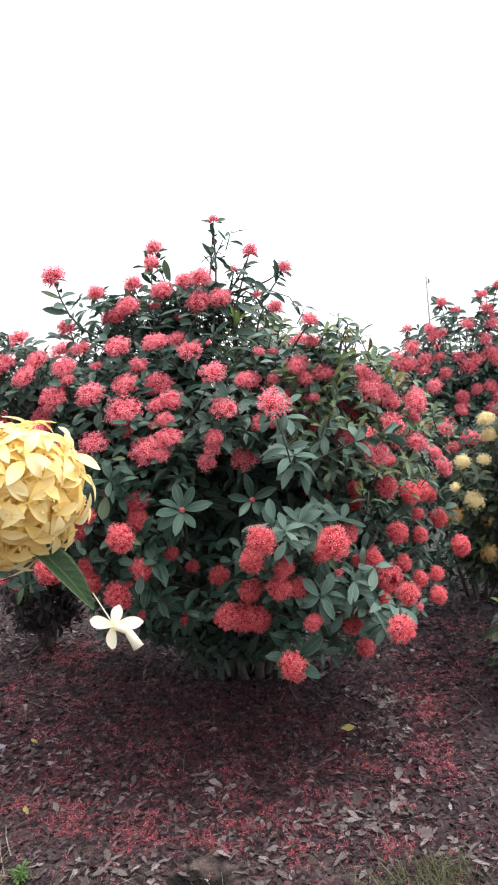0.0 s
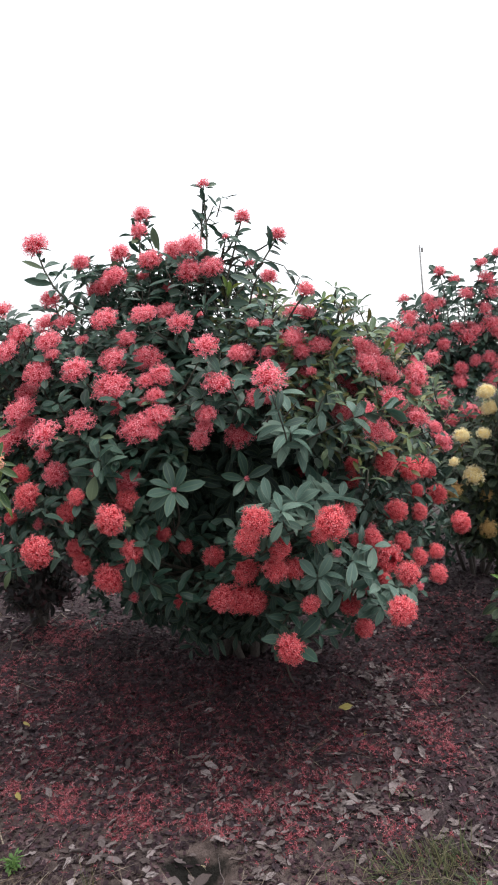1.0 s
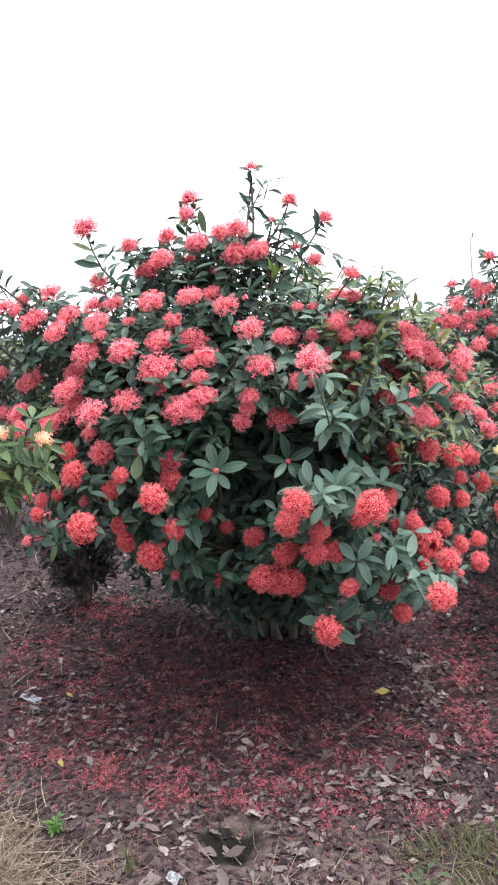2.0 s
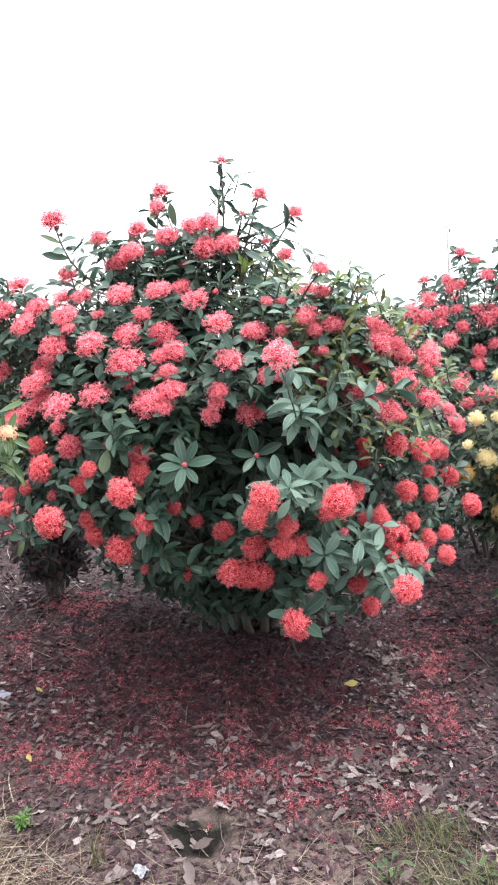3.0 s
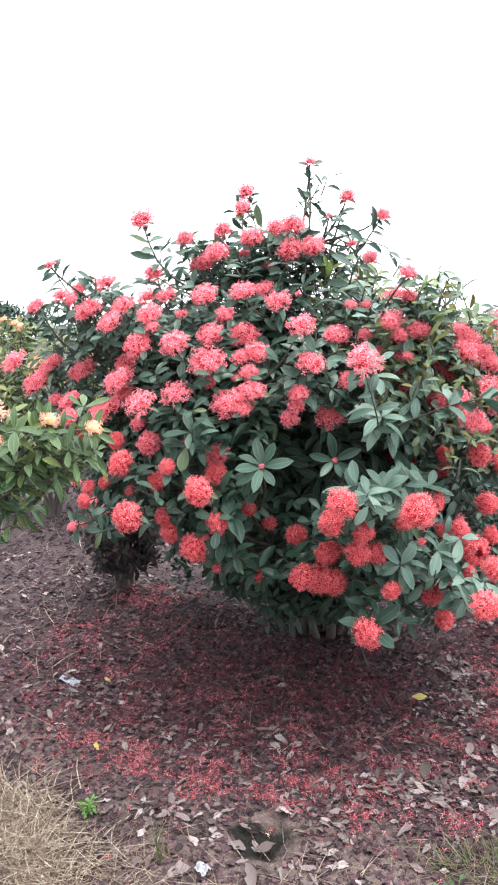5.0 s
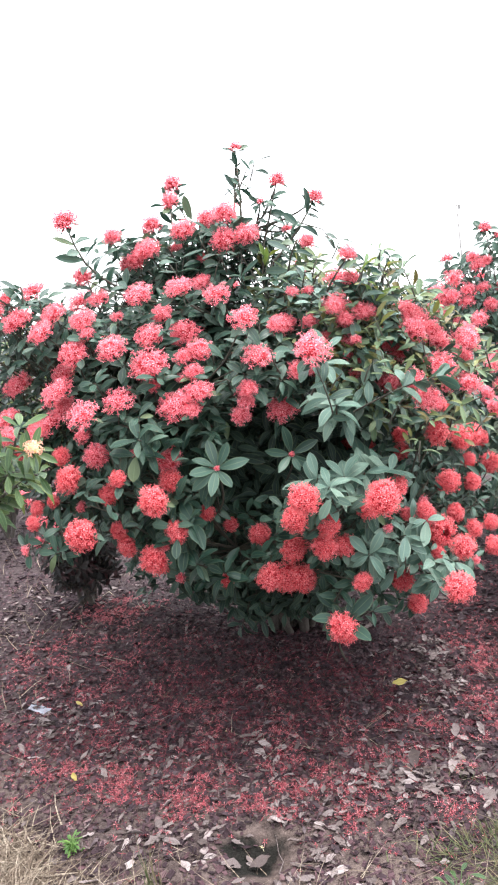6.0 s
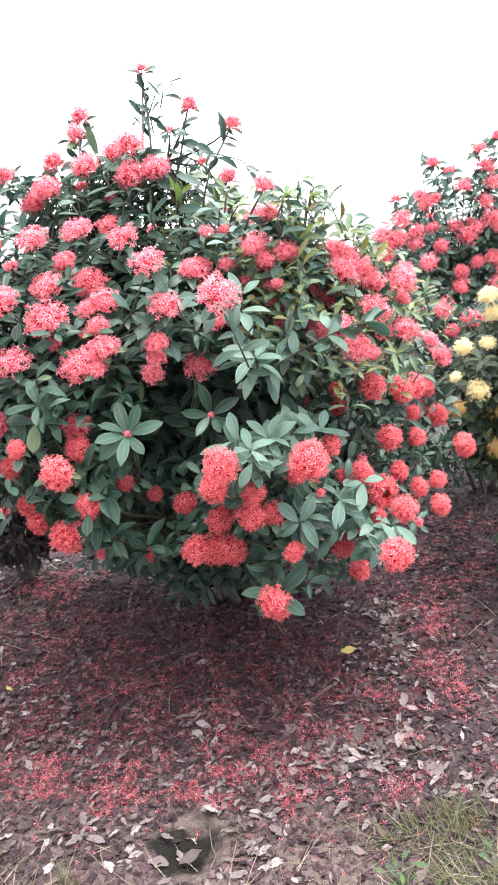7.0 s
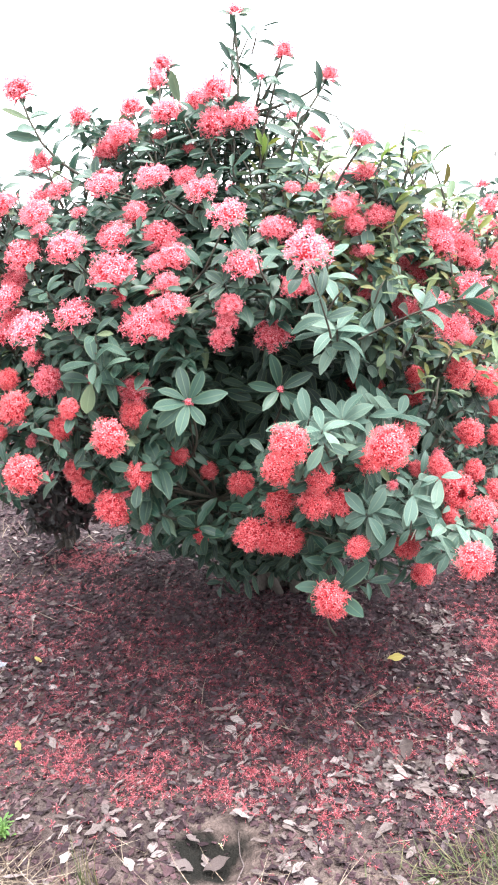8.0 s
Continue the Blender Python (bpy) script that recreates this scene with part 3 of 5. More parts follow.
MIDDLE = [(-0.03, 1.99, 1.62, 0.038), (0.0, 2.01, 1.5, 0.043), (-0.04, 2.0, 1.4, 0.028), (-0.05, 2.02, 1.36, 0.026), (-0.08, 2.06, 1.31, 0.027), (0.19, 1.73, 1.52, 0.041), (0.05, 2.14, 1.59, 0.029), (0.11, 2.12, 1.44, 0.031), (0.04, 2.18, 1.31, 0.04), (0.15, 2.23, 1.69, 0.018), (0.24, 2.13, 1.63, 0.024), (0.27, 2.14, 1.59, 0.023), (0.33, 2.17, 1.61, 0.036), (0.29, 2.13, 1.79, 0.026), (0.24, 2.39, 1.74, 0.04), (0.29, 2.2, 1.72, 0.025), (0.24, 2.64, 1.1, 0.031), (0.32, 2.53, 1.1, 0.027), (0.44, 2.51, 1.14, 0.031), (0.44, 2.56, 1.07, 0.038), (0.3, 2.12, 1.52, 0.017)]
FRONT = [(0.13, 1.82, 1.08, 0.044), (0.09, 1.89, 1.0, 0.039), (0.06, 2.1, 0.84, 0.046), (-0.03, 2.12, 0.73, 0.049), (0.02, 2.16, 0.715, 0.053), (0.07, 2.15, 0.71, 0.05), (0.19, 1.95, 0.96, 0.036), (0.17, 1.99, 0.88, 0.041), (0.23, 2.03, 0.87, 0.038), (0.28, 2.02, 0.75, 0.031), (0.42, 2.31, 0.64, 0.043), (0.47, 2.34, 0.54, 0.039), (0.57, 1.91, 0.77, 0.043), (0.21, 1.99, 0.6, 0.051), (0.31, 1.99, 1.0, 0.033), (0.36, 1.87, 1.06, 0.049), (0.41, 2.11, 1.04, 0.034), (0.44, 2.2, 0.92, 0.024)]
RIGHT = [(0.48, 2.31, 1.6, 0.036), (0.49, 2.26, 1.54, 0.039), (0.55, 2.3, 1.53, 0.039), (0.58, 2.36, 1.49, 0.033), (0.57, 2.21, 1.42, 0.047), (0.66, 2.27, 1.49, 0.043), (0.66, 2.34, 1.43, 0.024), (0.41, 2.23, 1.37, 0.028), (0.48, 2.13, 1.38, 0.032), (0.59, 2.24, 1.35, 0.027), (0.66, 2.25, 1.35, 0.043), (0.51, 2.02, 1.33, 0.036), (0.56, 2.16, 1.29, 0.023), (0.78, 2.67, 1.26, 0.027), (0.83, 2.77, 1.19, 0.04), (0.55, 2.21, 1.19, 0.04), (0.66, 2.51, 1.12, 0.042), (0.71, 2.57, 1.12, 0.04), (0.78, 2.81, 1.06, 0.034), (0.5, 2.32, 0.93, 0.021), (0.37, 2.07, 0.91, 0.015)]
RIGHT_SKIRT = [(0.5, 2.18, 0.93, 0.034), (0.56, 2.3, 0.82, 0.054), (0.62, 2.19, 0.8, 0.04), (0.54, 2.26, 0.76, 0.025), (0.66, 2.23, 0.74, 0.016), (0.63, 2.51, 0.83, 0.038), (0.7, 2.53, 0.76, 0.034), (0.77, 2.57, 0.77, 0.034), (0.76, 2.44, 0.72, 0.039), (0.6, 2.4, 0.98, 0.044), (0.7, 2.61, 1.01, 0.03), (0.71, 2.59, 0.93, 0.036), (0.81, 2.79, 0.96, 0.043), (0.89, 2.69, 0.86, 0.044), (0.48, 2.26, 0.72, 0.021)]
FAR_LEFT = [(-1.08, 2.16, 1.69, 0.034), (-0.98, 2.18, 1.73, 0.032), (-0.94, 2.18, 1.71, 0.023), (-0.95, 2.27, 1.76, 0.03), (-1.21, 2.21, 1.48, 0.042), (-1.09, 2.28, 1.47, 0.042), (-1.14, 2.25, 1.4, 0.045), (-1.06, 2.25, 1.33, 0.027), (-0.95, 2.16, 1.34, 0.036), (-0.92, 2.1, 1.28, 0.035), (-0.84, 2.15, 1.29, 0.038), (-1.06, 2.12, 1.19, 0.026), (-0.91, 2.14, 1.21, 0.034), (-0.88, 2.04, 0.88, 0.019), (-0.85, 2.06, 0.97, 0.027), (-1.02, 2.18, 1.84, 0.021)]
# small half-open heads among the twigs of the shoulder
SHOULDER = [(0.15, 2.2, 1.59, 0.025), (0.1, 2.2, 1.69, 0.021), (0.24, 2.2, 1.64, 0.039), (0.26, 2.2, 1.58, 0.028), (0.2, 2.2, 1.54, 0.018), (0.28, 2.2, 1.52, 0.025), (0.27, 2.2, 1.47, 0.018), (0.4, 2.33, 1.49, 0.022), (0.44, 2.33, 1.46, 0.034), (0.51, 2.33, 1.57, 0.041), (0.39, 2.33, 1.36, 0.03), (0.48, 2.33, 1.36, 0.03), (0.14, 2.2, 1.44, 0.032), (0.31, 2.2, 1.45, 0.016), (0.29, 2.2, 1.41, 0.018), (0.06, 2.2, 1.59, 0.035)]
# leafy shoots without flowers: the pale branch in the middle and the tufts among the low heads
LEAFY = [(0.21, 2.06, 1.36), (0.31, 2.18, 1.39), (0.41, 2.23, 1.33), (0.31, 2.28, 1.25), (0.39, 2.18, 1.47), (0.22, 2.08, 1.48), (0.25, 2.16, 1.32), (0.48, 2.06, 1.36), (0.17, 2.0, 1.11), (0.24, 2.06, 1.08), (0.32, 2.14, 1.09), (0.39, 2.18, 1.06), (0.47, 2.16, 0.9), (0.4, 2.15, 0.85), (0.33, 2.08, 0.86), (0.5, 2.23, 0.71), (0.4, 2.2, 0.76), (0.55, 2.15, 0.77), (0.45, 2.27, 0.71), (-0.2, 2.08, 1.12), (-0.39, 2.01, 1.23), (-0.36, 2.03, 1.26), (-0.3, 2.17, 0.98), (-0.29, 2.07, 0.95), (-0.23, 2.21, 0.75), (-0.29, 2.11, 0.85)]
LEAFY += [(0.3, 2.2, 1.61), (0.38, 2.24, 1.63), (0.21, 2.2, 1.66), (0.29, 2.2, 1.52), (0.42, 2.25, 1.55), (0.14, 2.3, 1.72), (0.05, 2.35, 1.74), (0.46, 2.3, 1.5)]
LEAFY_DEEP = [(-0.1, 2.22, 0.75), (-0.16, 2.4, 0.62), (-0.26, 2.42, 0.64), (-0.04, 2.4, 0.62), (0.02, 2.32, 0.58), (-0.58, 2.05, 1.46), (-0.64, 2.01, 1.29), (0.15, 2.19, 1.63), (0.39, 2.15, 1.62), (0.32, 2.13, 1.55), (0.36, 2.18, 1.51), (0.45, 2.26, 1.46), (0.2, 2.18, 1.62), (-0.09, 2.16, 1.16), (-0.02, 2.15, 1.1), (0.04, 2.17, 1.16), (0.15, 2.21, 1.15), (-0.02, 2.12, 1.04), (0.09, 2.09, 1.11), (-0.04, 2.15, 1.24), (0.23, 2.22, 1.27)]
YOUNG = [(0.0, 2.37, 1.82), (0.07, 2.24, 1.69), (0.1, 2.46, 1.8), (0.34, 2.14, 1.75), (0.41, 2.19, 1.73), (0.45, 2.23, 1.72), (0.44, 2.24, 1.6), (0.38, 2.16, 1.66), (0.5, 2.3, 1.45), (0.14, 2.5, 1.78), (0.52, 2.2, 1.5), (0.6, 2.3, 1.38), (0.55, 2.25, 1.3), (0.45, 2.2, 1.55), (0.36, 2.1, 1.58), (0.62, 2.35, 1.28)]


SPRAYS = [((-0.48, 2.28, 1.74), (-0.65, 2.2, 1.965), 8, 0.085), ((-0.1, 2.48, 1.9), (-0.112, 2.555, 2.225), 4, 0.07), ((-0.02, 2.42, 1.84), (0.045, 2.46, 2.08), 4, 0.08), ((0.02, 2.4, 1.8), (0.17, 2.47, 2.005), 4, 0.085), ((-0.4, 2.7, 1.95), (-0.45, 2.88, 2.18), 4, 0.07), ((0.06, 2.35, 1.65), (0.12, 2.3, 1.86), 5, 0.085), ((0.2, 2.25, 1.62), (0.29, 2.15, 1.78), 4, 0.09), ((0.31, 2.25, 1.55), (0.325, 2.24, 1.745), 4, 0.085), ((0.36, 2.25, 1.55), (0.42, 2.24, 1.77), 4, 0.085), ((-0.85, 2.3, 1.68), (-1.02, 2.18, 1.83), 5, 0.075), ((-0.6, 2.3, 1.68), (-0.64, 2.3, 1.8), 3, 0.075), ((-0.9, 2.25, 1.62), (-0.87, 2.25, 1.79), 3, 0.08), ((0.28, 2.02, 1.3), (0.55, 1.99, 1.395), 7, 0.092), ((0.225, 1.87, 1.32), (0.192, 1.77, 1.47), 3, 0.075)]

ROSETTES = [(-0.156, 1.985, 1.15, 8, 0.1, True), (0.075, 2.06, 1.17, 6, 0.095, True), (0.213, 2.03, 0.615, 5, 0.118, False)]


def head_mesh(z, size, r):
    if size < 0.022:
        return LOOSE[r.randrange(3)]
    if z > 1.8:
        return (CROWNS if size > 0.026 else LOOSE)[r.randrange(3)]
    if z > 1.3:
        return (DOMES if r.random() < 0.75 else LOOSE)[r.randrange(3)]
    if z > 1.15:
        return (BALLS if r.random() < 0.6 else DOMES)[r.randrange(4)]
    return OPEN[0] if abs(z - 0.82) < 0.004 and size > 0.045 else BALLS[r.randrange(4)]


def camera_way(x, y, z):
    """The way from a place in a shrub towards the camera's stand on the path."""
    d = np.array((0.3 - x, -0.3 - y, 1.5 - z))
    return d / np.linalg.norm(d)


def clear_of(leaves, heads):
    """Leaves without those that would hide a flower head from the camera."""
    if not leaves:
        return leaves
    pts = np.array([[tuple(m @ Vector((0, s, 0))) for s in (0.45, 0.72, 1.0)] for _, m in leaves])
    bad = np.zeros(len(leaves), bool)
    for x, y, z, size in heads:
        d = camera_way(x, y, z)
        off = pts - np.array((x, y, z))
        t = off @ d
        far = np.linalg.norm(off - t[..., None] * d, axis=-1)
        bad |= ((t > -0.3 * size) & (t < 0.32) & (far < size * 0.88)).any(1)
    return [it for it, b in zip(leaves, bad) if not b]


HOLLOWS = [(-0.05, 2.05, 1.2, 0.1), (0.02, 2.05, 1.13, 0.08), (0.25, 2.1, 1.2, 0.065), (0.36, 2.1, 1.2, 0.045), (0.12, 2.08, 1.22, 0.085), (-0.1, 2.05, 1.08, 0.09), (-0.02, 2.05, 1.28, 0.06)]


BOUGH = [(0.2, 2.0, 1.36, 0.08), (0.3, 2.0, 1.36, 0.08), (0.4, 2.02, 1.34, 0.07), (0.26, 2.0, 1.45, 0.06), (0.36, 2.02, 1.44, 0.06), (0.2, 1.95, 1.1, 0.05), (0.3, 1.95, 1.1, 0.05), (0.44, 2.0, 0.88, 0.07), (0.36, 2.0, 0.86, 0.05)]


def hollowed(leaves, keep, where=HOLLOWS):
    """Leaves without the outer coat between the camera and the places in where."""
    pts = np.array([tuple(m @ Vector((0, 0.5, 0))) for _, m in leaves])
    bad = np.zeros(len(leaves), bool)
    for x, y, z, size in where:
        d = camera_way(x, y, z)
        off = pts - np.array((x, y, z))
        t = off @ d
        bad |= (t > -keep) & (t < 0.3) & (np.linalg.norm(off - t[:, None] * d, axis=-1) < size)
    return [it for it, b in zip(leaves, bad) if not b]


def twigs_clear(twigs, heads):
    """Twigs without those that would cross a flower head or hollow in the camera's view."""
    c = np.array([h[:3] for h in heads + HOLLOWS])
    d = np.array([camera_way(*p) for p in c])
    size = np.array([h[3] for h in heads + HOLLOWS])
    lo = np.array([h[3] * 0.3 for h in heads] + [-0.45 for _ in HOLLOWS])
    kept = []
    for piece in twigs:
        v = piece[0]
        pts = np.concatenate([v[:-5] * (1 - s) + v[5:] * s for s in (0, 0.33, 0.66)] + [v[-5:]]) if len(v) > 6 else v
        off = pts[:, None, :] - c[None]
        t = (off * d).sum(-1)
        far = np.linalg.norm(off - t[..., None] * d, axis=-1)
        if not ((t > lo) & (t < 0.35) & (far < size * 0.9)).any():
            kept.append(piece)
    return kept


def red_shrub():
    r = random.Random(21)
    base = Vector((-0.12, 3.3, 0.0))
    core = Vector((-0.08, 2.78, 1.05))
    shrub = thing("flowering_shrub", (base.x, base.y, gz(base.x, base.y)), "large rounded shrub with coral-red flower heads and dark glossy leaves", "shrub")
    limbs = []
    for k, (x, y, z) in enumerate([(-0.65, 2.5, 1.35), (-0.35, 2.6, 1.75), (-0.12, 2.6, 1.7), (0.15, 2.55, 1.5), (0.5, 2.55, 1.2), (-0.75, 2.45, 1.0), (0.35, 2.4, 0.8), (-0.2, 2.4, 0.75), (-0.12, 2.42, 1.9), (-0.22, 2.5, 1.96), (-0.04, 2.45, 1.93), (0.1, 3.1, 1.5), (-0.5, 3.2, 1.3), (0.5, 3.1, 1.1)]):
        foot = base + Vector((r.uniform(-0.09, 0.09), r.uniform(-0.08, 0.08), -0.03))
        pts = bent(foot, (x, y, z), 0.1, r, 7)
        limbs.append(pts)
        part("stem", joined("stem", [tube(pts, [0.021 - 0.0018 * i for i in range(len(pts))], 8)], BARK), shrub)
    nodes = [p for pts in limbs for p in pts[3:]]
    leaves, deep, young, twigs, mixed_leaves = [], [], [], [], []
    heads = CROWN + LEFT_SHOULDER + LEFT_FLANK + LEFT_SKIRT + MIDDLE + FRONT + RIGHT + RIGHT_SKIRT + FAR_LEFT + SHOULDER
    for x, y, z, size in heads:
        p = Vector((x, y, z))
        out = (p - core).normalized()
        axis = (out * 0.75 + UP * (0.75 if z > 1.2 else 0.25) + wild(r, 0.2)).normalized()
        # every head is tilted a little to the camera so that it looks round
        axis = (axis + Vector((0, -0.5 if z > 1.8 else -0.25, 0))).normalized()
        wide = size * (1.04 if z > 1.3 else 0.99)
        girth, rise = (1.0, 0.98) if z > 1.8 else (1.05, 0.88) if z > 1.3 else (1.0, 1.0)
        part("flower_head", head_mesh(z, size, r), shrub, stand(p - axis * wide * 0.25, axis, r.uniform(0, 6.3), (wide * girth * r.uniform(0.92, 1.12), wide * girth * r.uniform(0.92, 1.12), wide * rise * r.uniform(0.9, 1.08))))
        # the twig that carries it
        tight = [n for n in nodes if n.z < z + 0.05] or nodes
        foot = min(tight, key=lambda n: (n - p).length * r.uniform(0.8, 1.5) + 0.6 * max(0, n.z - z + 0.12))
        bend = arched(foot, p - axis * wide * 0.5, (0.22 if z > 1.8 else 0.45) * (foot - p).length if z > 1.3 else 0.02)
        twigs.append(tube(bend, [0.005, 0.0045, 0.004, 0.0034, 0.0028, 0.0022], 5))
        tall = z > 1.8
        long = 0.074 if tall else 0.078
        twiggy = (x > 0.22 and z > 1.3) or x > 0.5
        coat = mixed_leaves if x > 0.18 and y > 1.9 and z > 1.33 and r.random() < 0.6 else leaves
        if twiggy:
            long = 0.06
        shoot(coat, twigs, p - axis * wide * (0.8 if tall else 0.85), axis, r, 0 if tall else 2, long * (0.78 if tall else 1) * r.uniform(0.85, 1.1), 0.03 if tall else 0.045, 4 if tall else 5, 0.35 if tall else 0.1, False, 1.0, 1.0 if tall else 0.6, 0.8 if tall else 0.5)
        # pairs further back along the twig
        for s in (0.96, 0.88, 0.8, 0.72, 0.63, 0.54, 0.45, 0.36) if tall else (0.8, 0.62):
            i = min(4, int(s * 5))
            if tall and r.random() < 0.62:
                continue
            q = bend[i].lerp(bend[i + 1], s * 5 - i)
            shoot(leaves, twigs, q, bend[i + 1] - bend[i], r, 0, long * r.uniform(*((0.65, 1.4) if tall else (0.8, 1.15))), 0.03, r.choice((2, 2, 3)) if tall else 2, 0.1, False, 1.0, 1.2 if tall else 0.6, 1.0 if tall else 0.5)
        if x > 0.2 and z > 1.25:
            for _ in range(6):
                q = p + wild(r, 0.11) - UP * 0.02
                q.z = min(q.z, z - 0.015 if z > 1.55 else q.z)
                shoot(mixed_leaves, twigs, q, UP + out * 0.4 + wild(r, 0.6), r, 1, 0.055, 0.03, 3, -0.1, True, 0.8, 0.7, 0.7)
        # side shoots that fill the coat between the heads
        for _ in range(3 if z < 1.8 else 2):
            side = wild(r, 1.0)
            side = (side - out * side.dot(out)).normalized()
            q = p + side * r.uniform(0.05, 0.14) - out * r.uniform(0.06, 0.16)
            if (q.z > 1.95 and r.random() < 0.6) or (tall and q.z > z - 0.02):
                continue
            twigs.append(tube([bend[2], bend[3].lerp(q, 0.6), q - UP * 0.05], [0.003, 0.0026, 0.002], 4))
            shoot(coat if r.random() < 0.75 else deep, twigs, q, out * 0.55 + UP * 0.75 + side * 0.5, r, 1, 0.056 if twiggy else 0.073, 0.036, 4)
    # long shoots that stand out of the coat: a thin stem with opposite pairs of leaves
    stalks, stars = [], []
    for foot, tip, pairs, long in SPRAYS:
        foot, tip = Vector(foot), Vector(tip)
        pts = bent(foot, tip, 0.0, r, 5)
        girth = 0.6 if tip.y < 2.05 else 1.0
        stalks.append(tube(pts, [k * girth for k in (0.005, 0.0046, 0.0042, 0.0038, 0.0034, 0.003)], 5))
        turn = r.uniform(0, 3.1)
        for k in range(pairs):
            s = 1 - 0.75 * k / max(1, pairs)
            i = min(4, int(s * 5 - 1e-6))
            at, along = pts[i].lerp(pts[i + 1], s * 5 - i), (pts[i + 1] - pts[i]).normalized()
            side = along.cross(Vector((0, 1, 0.2))).normalized()
            out = Matrix.Rotation(turn * 0.3 + (0.9 if k % 2 else 0.0), 3, along) @ side
            for sign in (-1, 1):
                d = out * sign + along * r.uniform(0.25, 0.85) - UP * r.uniform(0.0, 0.35)
                size = long * r.uniform(0.8, 1.15) * (0.7 if k == 0 else 1)
                (stars if tip.y < 2.05 else leaves).append((r.randrange(len(BLADES)), aim(at, d, along * 0.6 + CAMERA_SIDE * 0.8 + wild(r, 0.6), (size * 0.92, size, size))))
    # open rosettes of long leaves round a small bud, or behind the lowest head
    for x, y, z, count, long, budding in ROSETTES:
        p = Vector((x, y, z))
        axis = (Vector(camera_way(x, y, z)) + UP * 0.25 + wild(r, 0.15)).normalized()
        flat = axis.orthogonal().normalized()
        for k in range(count):
            out = Matrix.Rotation(2 * math.pi * (k + r.uniform(-0.42, 0.42)) / count, 3, axis) @ flat
            size = long * r.uniform(0.6, 1.12)
            stars.append((r.choice((0, 2, 5)), aim(p + out * 0.006 - axis * 0.004 * (k % 3), out + axis * r.uniform(0.0, 0.7), axis + wild(r, 0.55), (size * 0.9, size, size))))
        stalks.append(tube(bent(p - axis * 0.004, p - axis * 0.25 - UP * 0.08, 0.0, r), [0.003, 0.0032, 0.0034, 0.0036, 0.0038, 0.004], 5))
        if budding:
            part("bud_cluster", LOOSE[r.randrange(3)], shrub, stand(p + axis * 0.004, axis, 0, (0.009, 0.009, 0.009)), "small red flower bud")
    pale = []
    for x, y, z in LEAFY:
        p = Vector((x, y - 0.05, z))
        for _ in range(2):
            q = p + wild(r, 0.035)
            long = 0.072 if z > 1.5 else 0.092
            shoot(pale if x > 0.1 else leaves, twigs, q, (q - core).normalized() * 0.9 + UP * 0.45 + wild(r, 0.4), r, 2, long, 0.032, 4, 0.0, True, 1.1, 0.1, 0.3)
    for x, y, z in LEAFY_DEEP:
        p = Vector((x, y + 0.12, z))
        for _ in range(1):
            q = p + wild(r, 0.06)
            shoot(deep, twigs, q, (q - core).normalized() * 0.8 + UP * 0.4 + wild(r, 0.5), r, 2, 0.09, 0.04, 4, 0.2)
    for x, y, z in YOUNG:
        p = Vector((x, y, z))
        near = min(nodes, key=lambda n: (n - p).length)
        twigs.append(tube(arched(near, p, 0.2), [0.003, 0.0028, 0.0026, 0.0024, 0.002, 0.0018], 4))
        fresh = (z > 1.55 and 0.33 < x < 0.45) or z > 1.79
        shoot(young if fresh and r.random() < 0.7 else mixed_leaves, twigs, p, UP + wild(r, 0.4), r, 1, 0.07 if fresh else 0.06, 0.03, 3, -0.5, True, 0.7, 0.8)
        if z > 1.68 and x < 0.43:
            shoot(mixed_leaves, twigs, p + Vector((r.uniform(-0.05, 0.05), 0.03, 0.0)), UP + wild(r, 0.5), r, 2, 0.075, 0.035, 4, -0.5, True, 0.75, 0.5, 0.8)
        for _ in range(2):
            shoot(mixed_leaves if r.random() < 0.55 else leaves, twigs, p + wild(r, 0.07) - UP * 0.06, UP + wild(r, 0.5), r, 2, 0.075, 0.035, 3, -0.1, True, 0.85, 0.8)
    # the close foliage of the crown and round the foot of the stems
    for cx, cy, cz, rx, ry, rz, count, long in ((-0.42, 2.58, 1.85, 0.17, 0.14, 0.1, 70, 0.075), (-0.95, 2.42, 1.52, 0.2, 0.1, 0.2, 70, 0.075), (-0.18, 2.52, 1.9, 0.15, 0.1, 0.07, 44, 0.072), (-0.3, 2.55, 1.76, 0.3, 0.12, 0.08, 50, 0.078), (-0.15, 2.5, 1.6, 0.36, 0.14, 0.1, 105, 0.085), (0.15, 2.48, 1.66, 0.2, 0.12, 0.12, 34, 0.085), (0.38, 2.35, 1.55, 0.16, 0.1, 0.14, 36, 0.08)):
        for _ in range(count):
            q = Vector((cx, cy, cz)) + Vector((wild(r).x * rx, wild(r).y * ry, wild(r).z * rz))
            shoot(mixed_leaves if cx > 0.1 and r.random() < 0.55 else leaves, twigs, q, UP + (q - core) * 0.6 + wild(r, 0.6), r, 1, long * (0.8 if cx > 0.1 else 1.0), 0.04, 4, 0.1, True, 1.0, 0.9, 0.8)
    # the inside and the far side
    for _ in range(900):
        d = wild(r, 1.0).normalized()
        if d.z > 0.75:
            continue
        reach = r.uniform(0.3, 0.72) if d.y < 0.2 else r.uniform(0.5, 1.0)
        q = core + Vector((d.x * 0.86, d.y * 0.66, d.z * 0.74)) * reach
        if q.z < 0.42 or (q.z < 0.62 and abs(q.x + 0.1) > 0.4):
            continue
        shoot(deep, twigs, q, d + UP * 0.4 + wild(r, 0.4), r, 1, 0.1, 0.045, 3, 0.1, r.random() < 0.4)
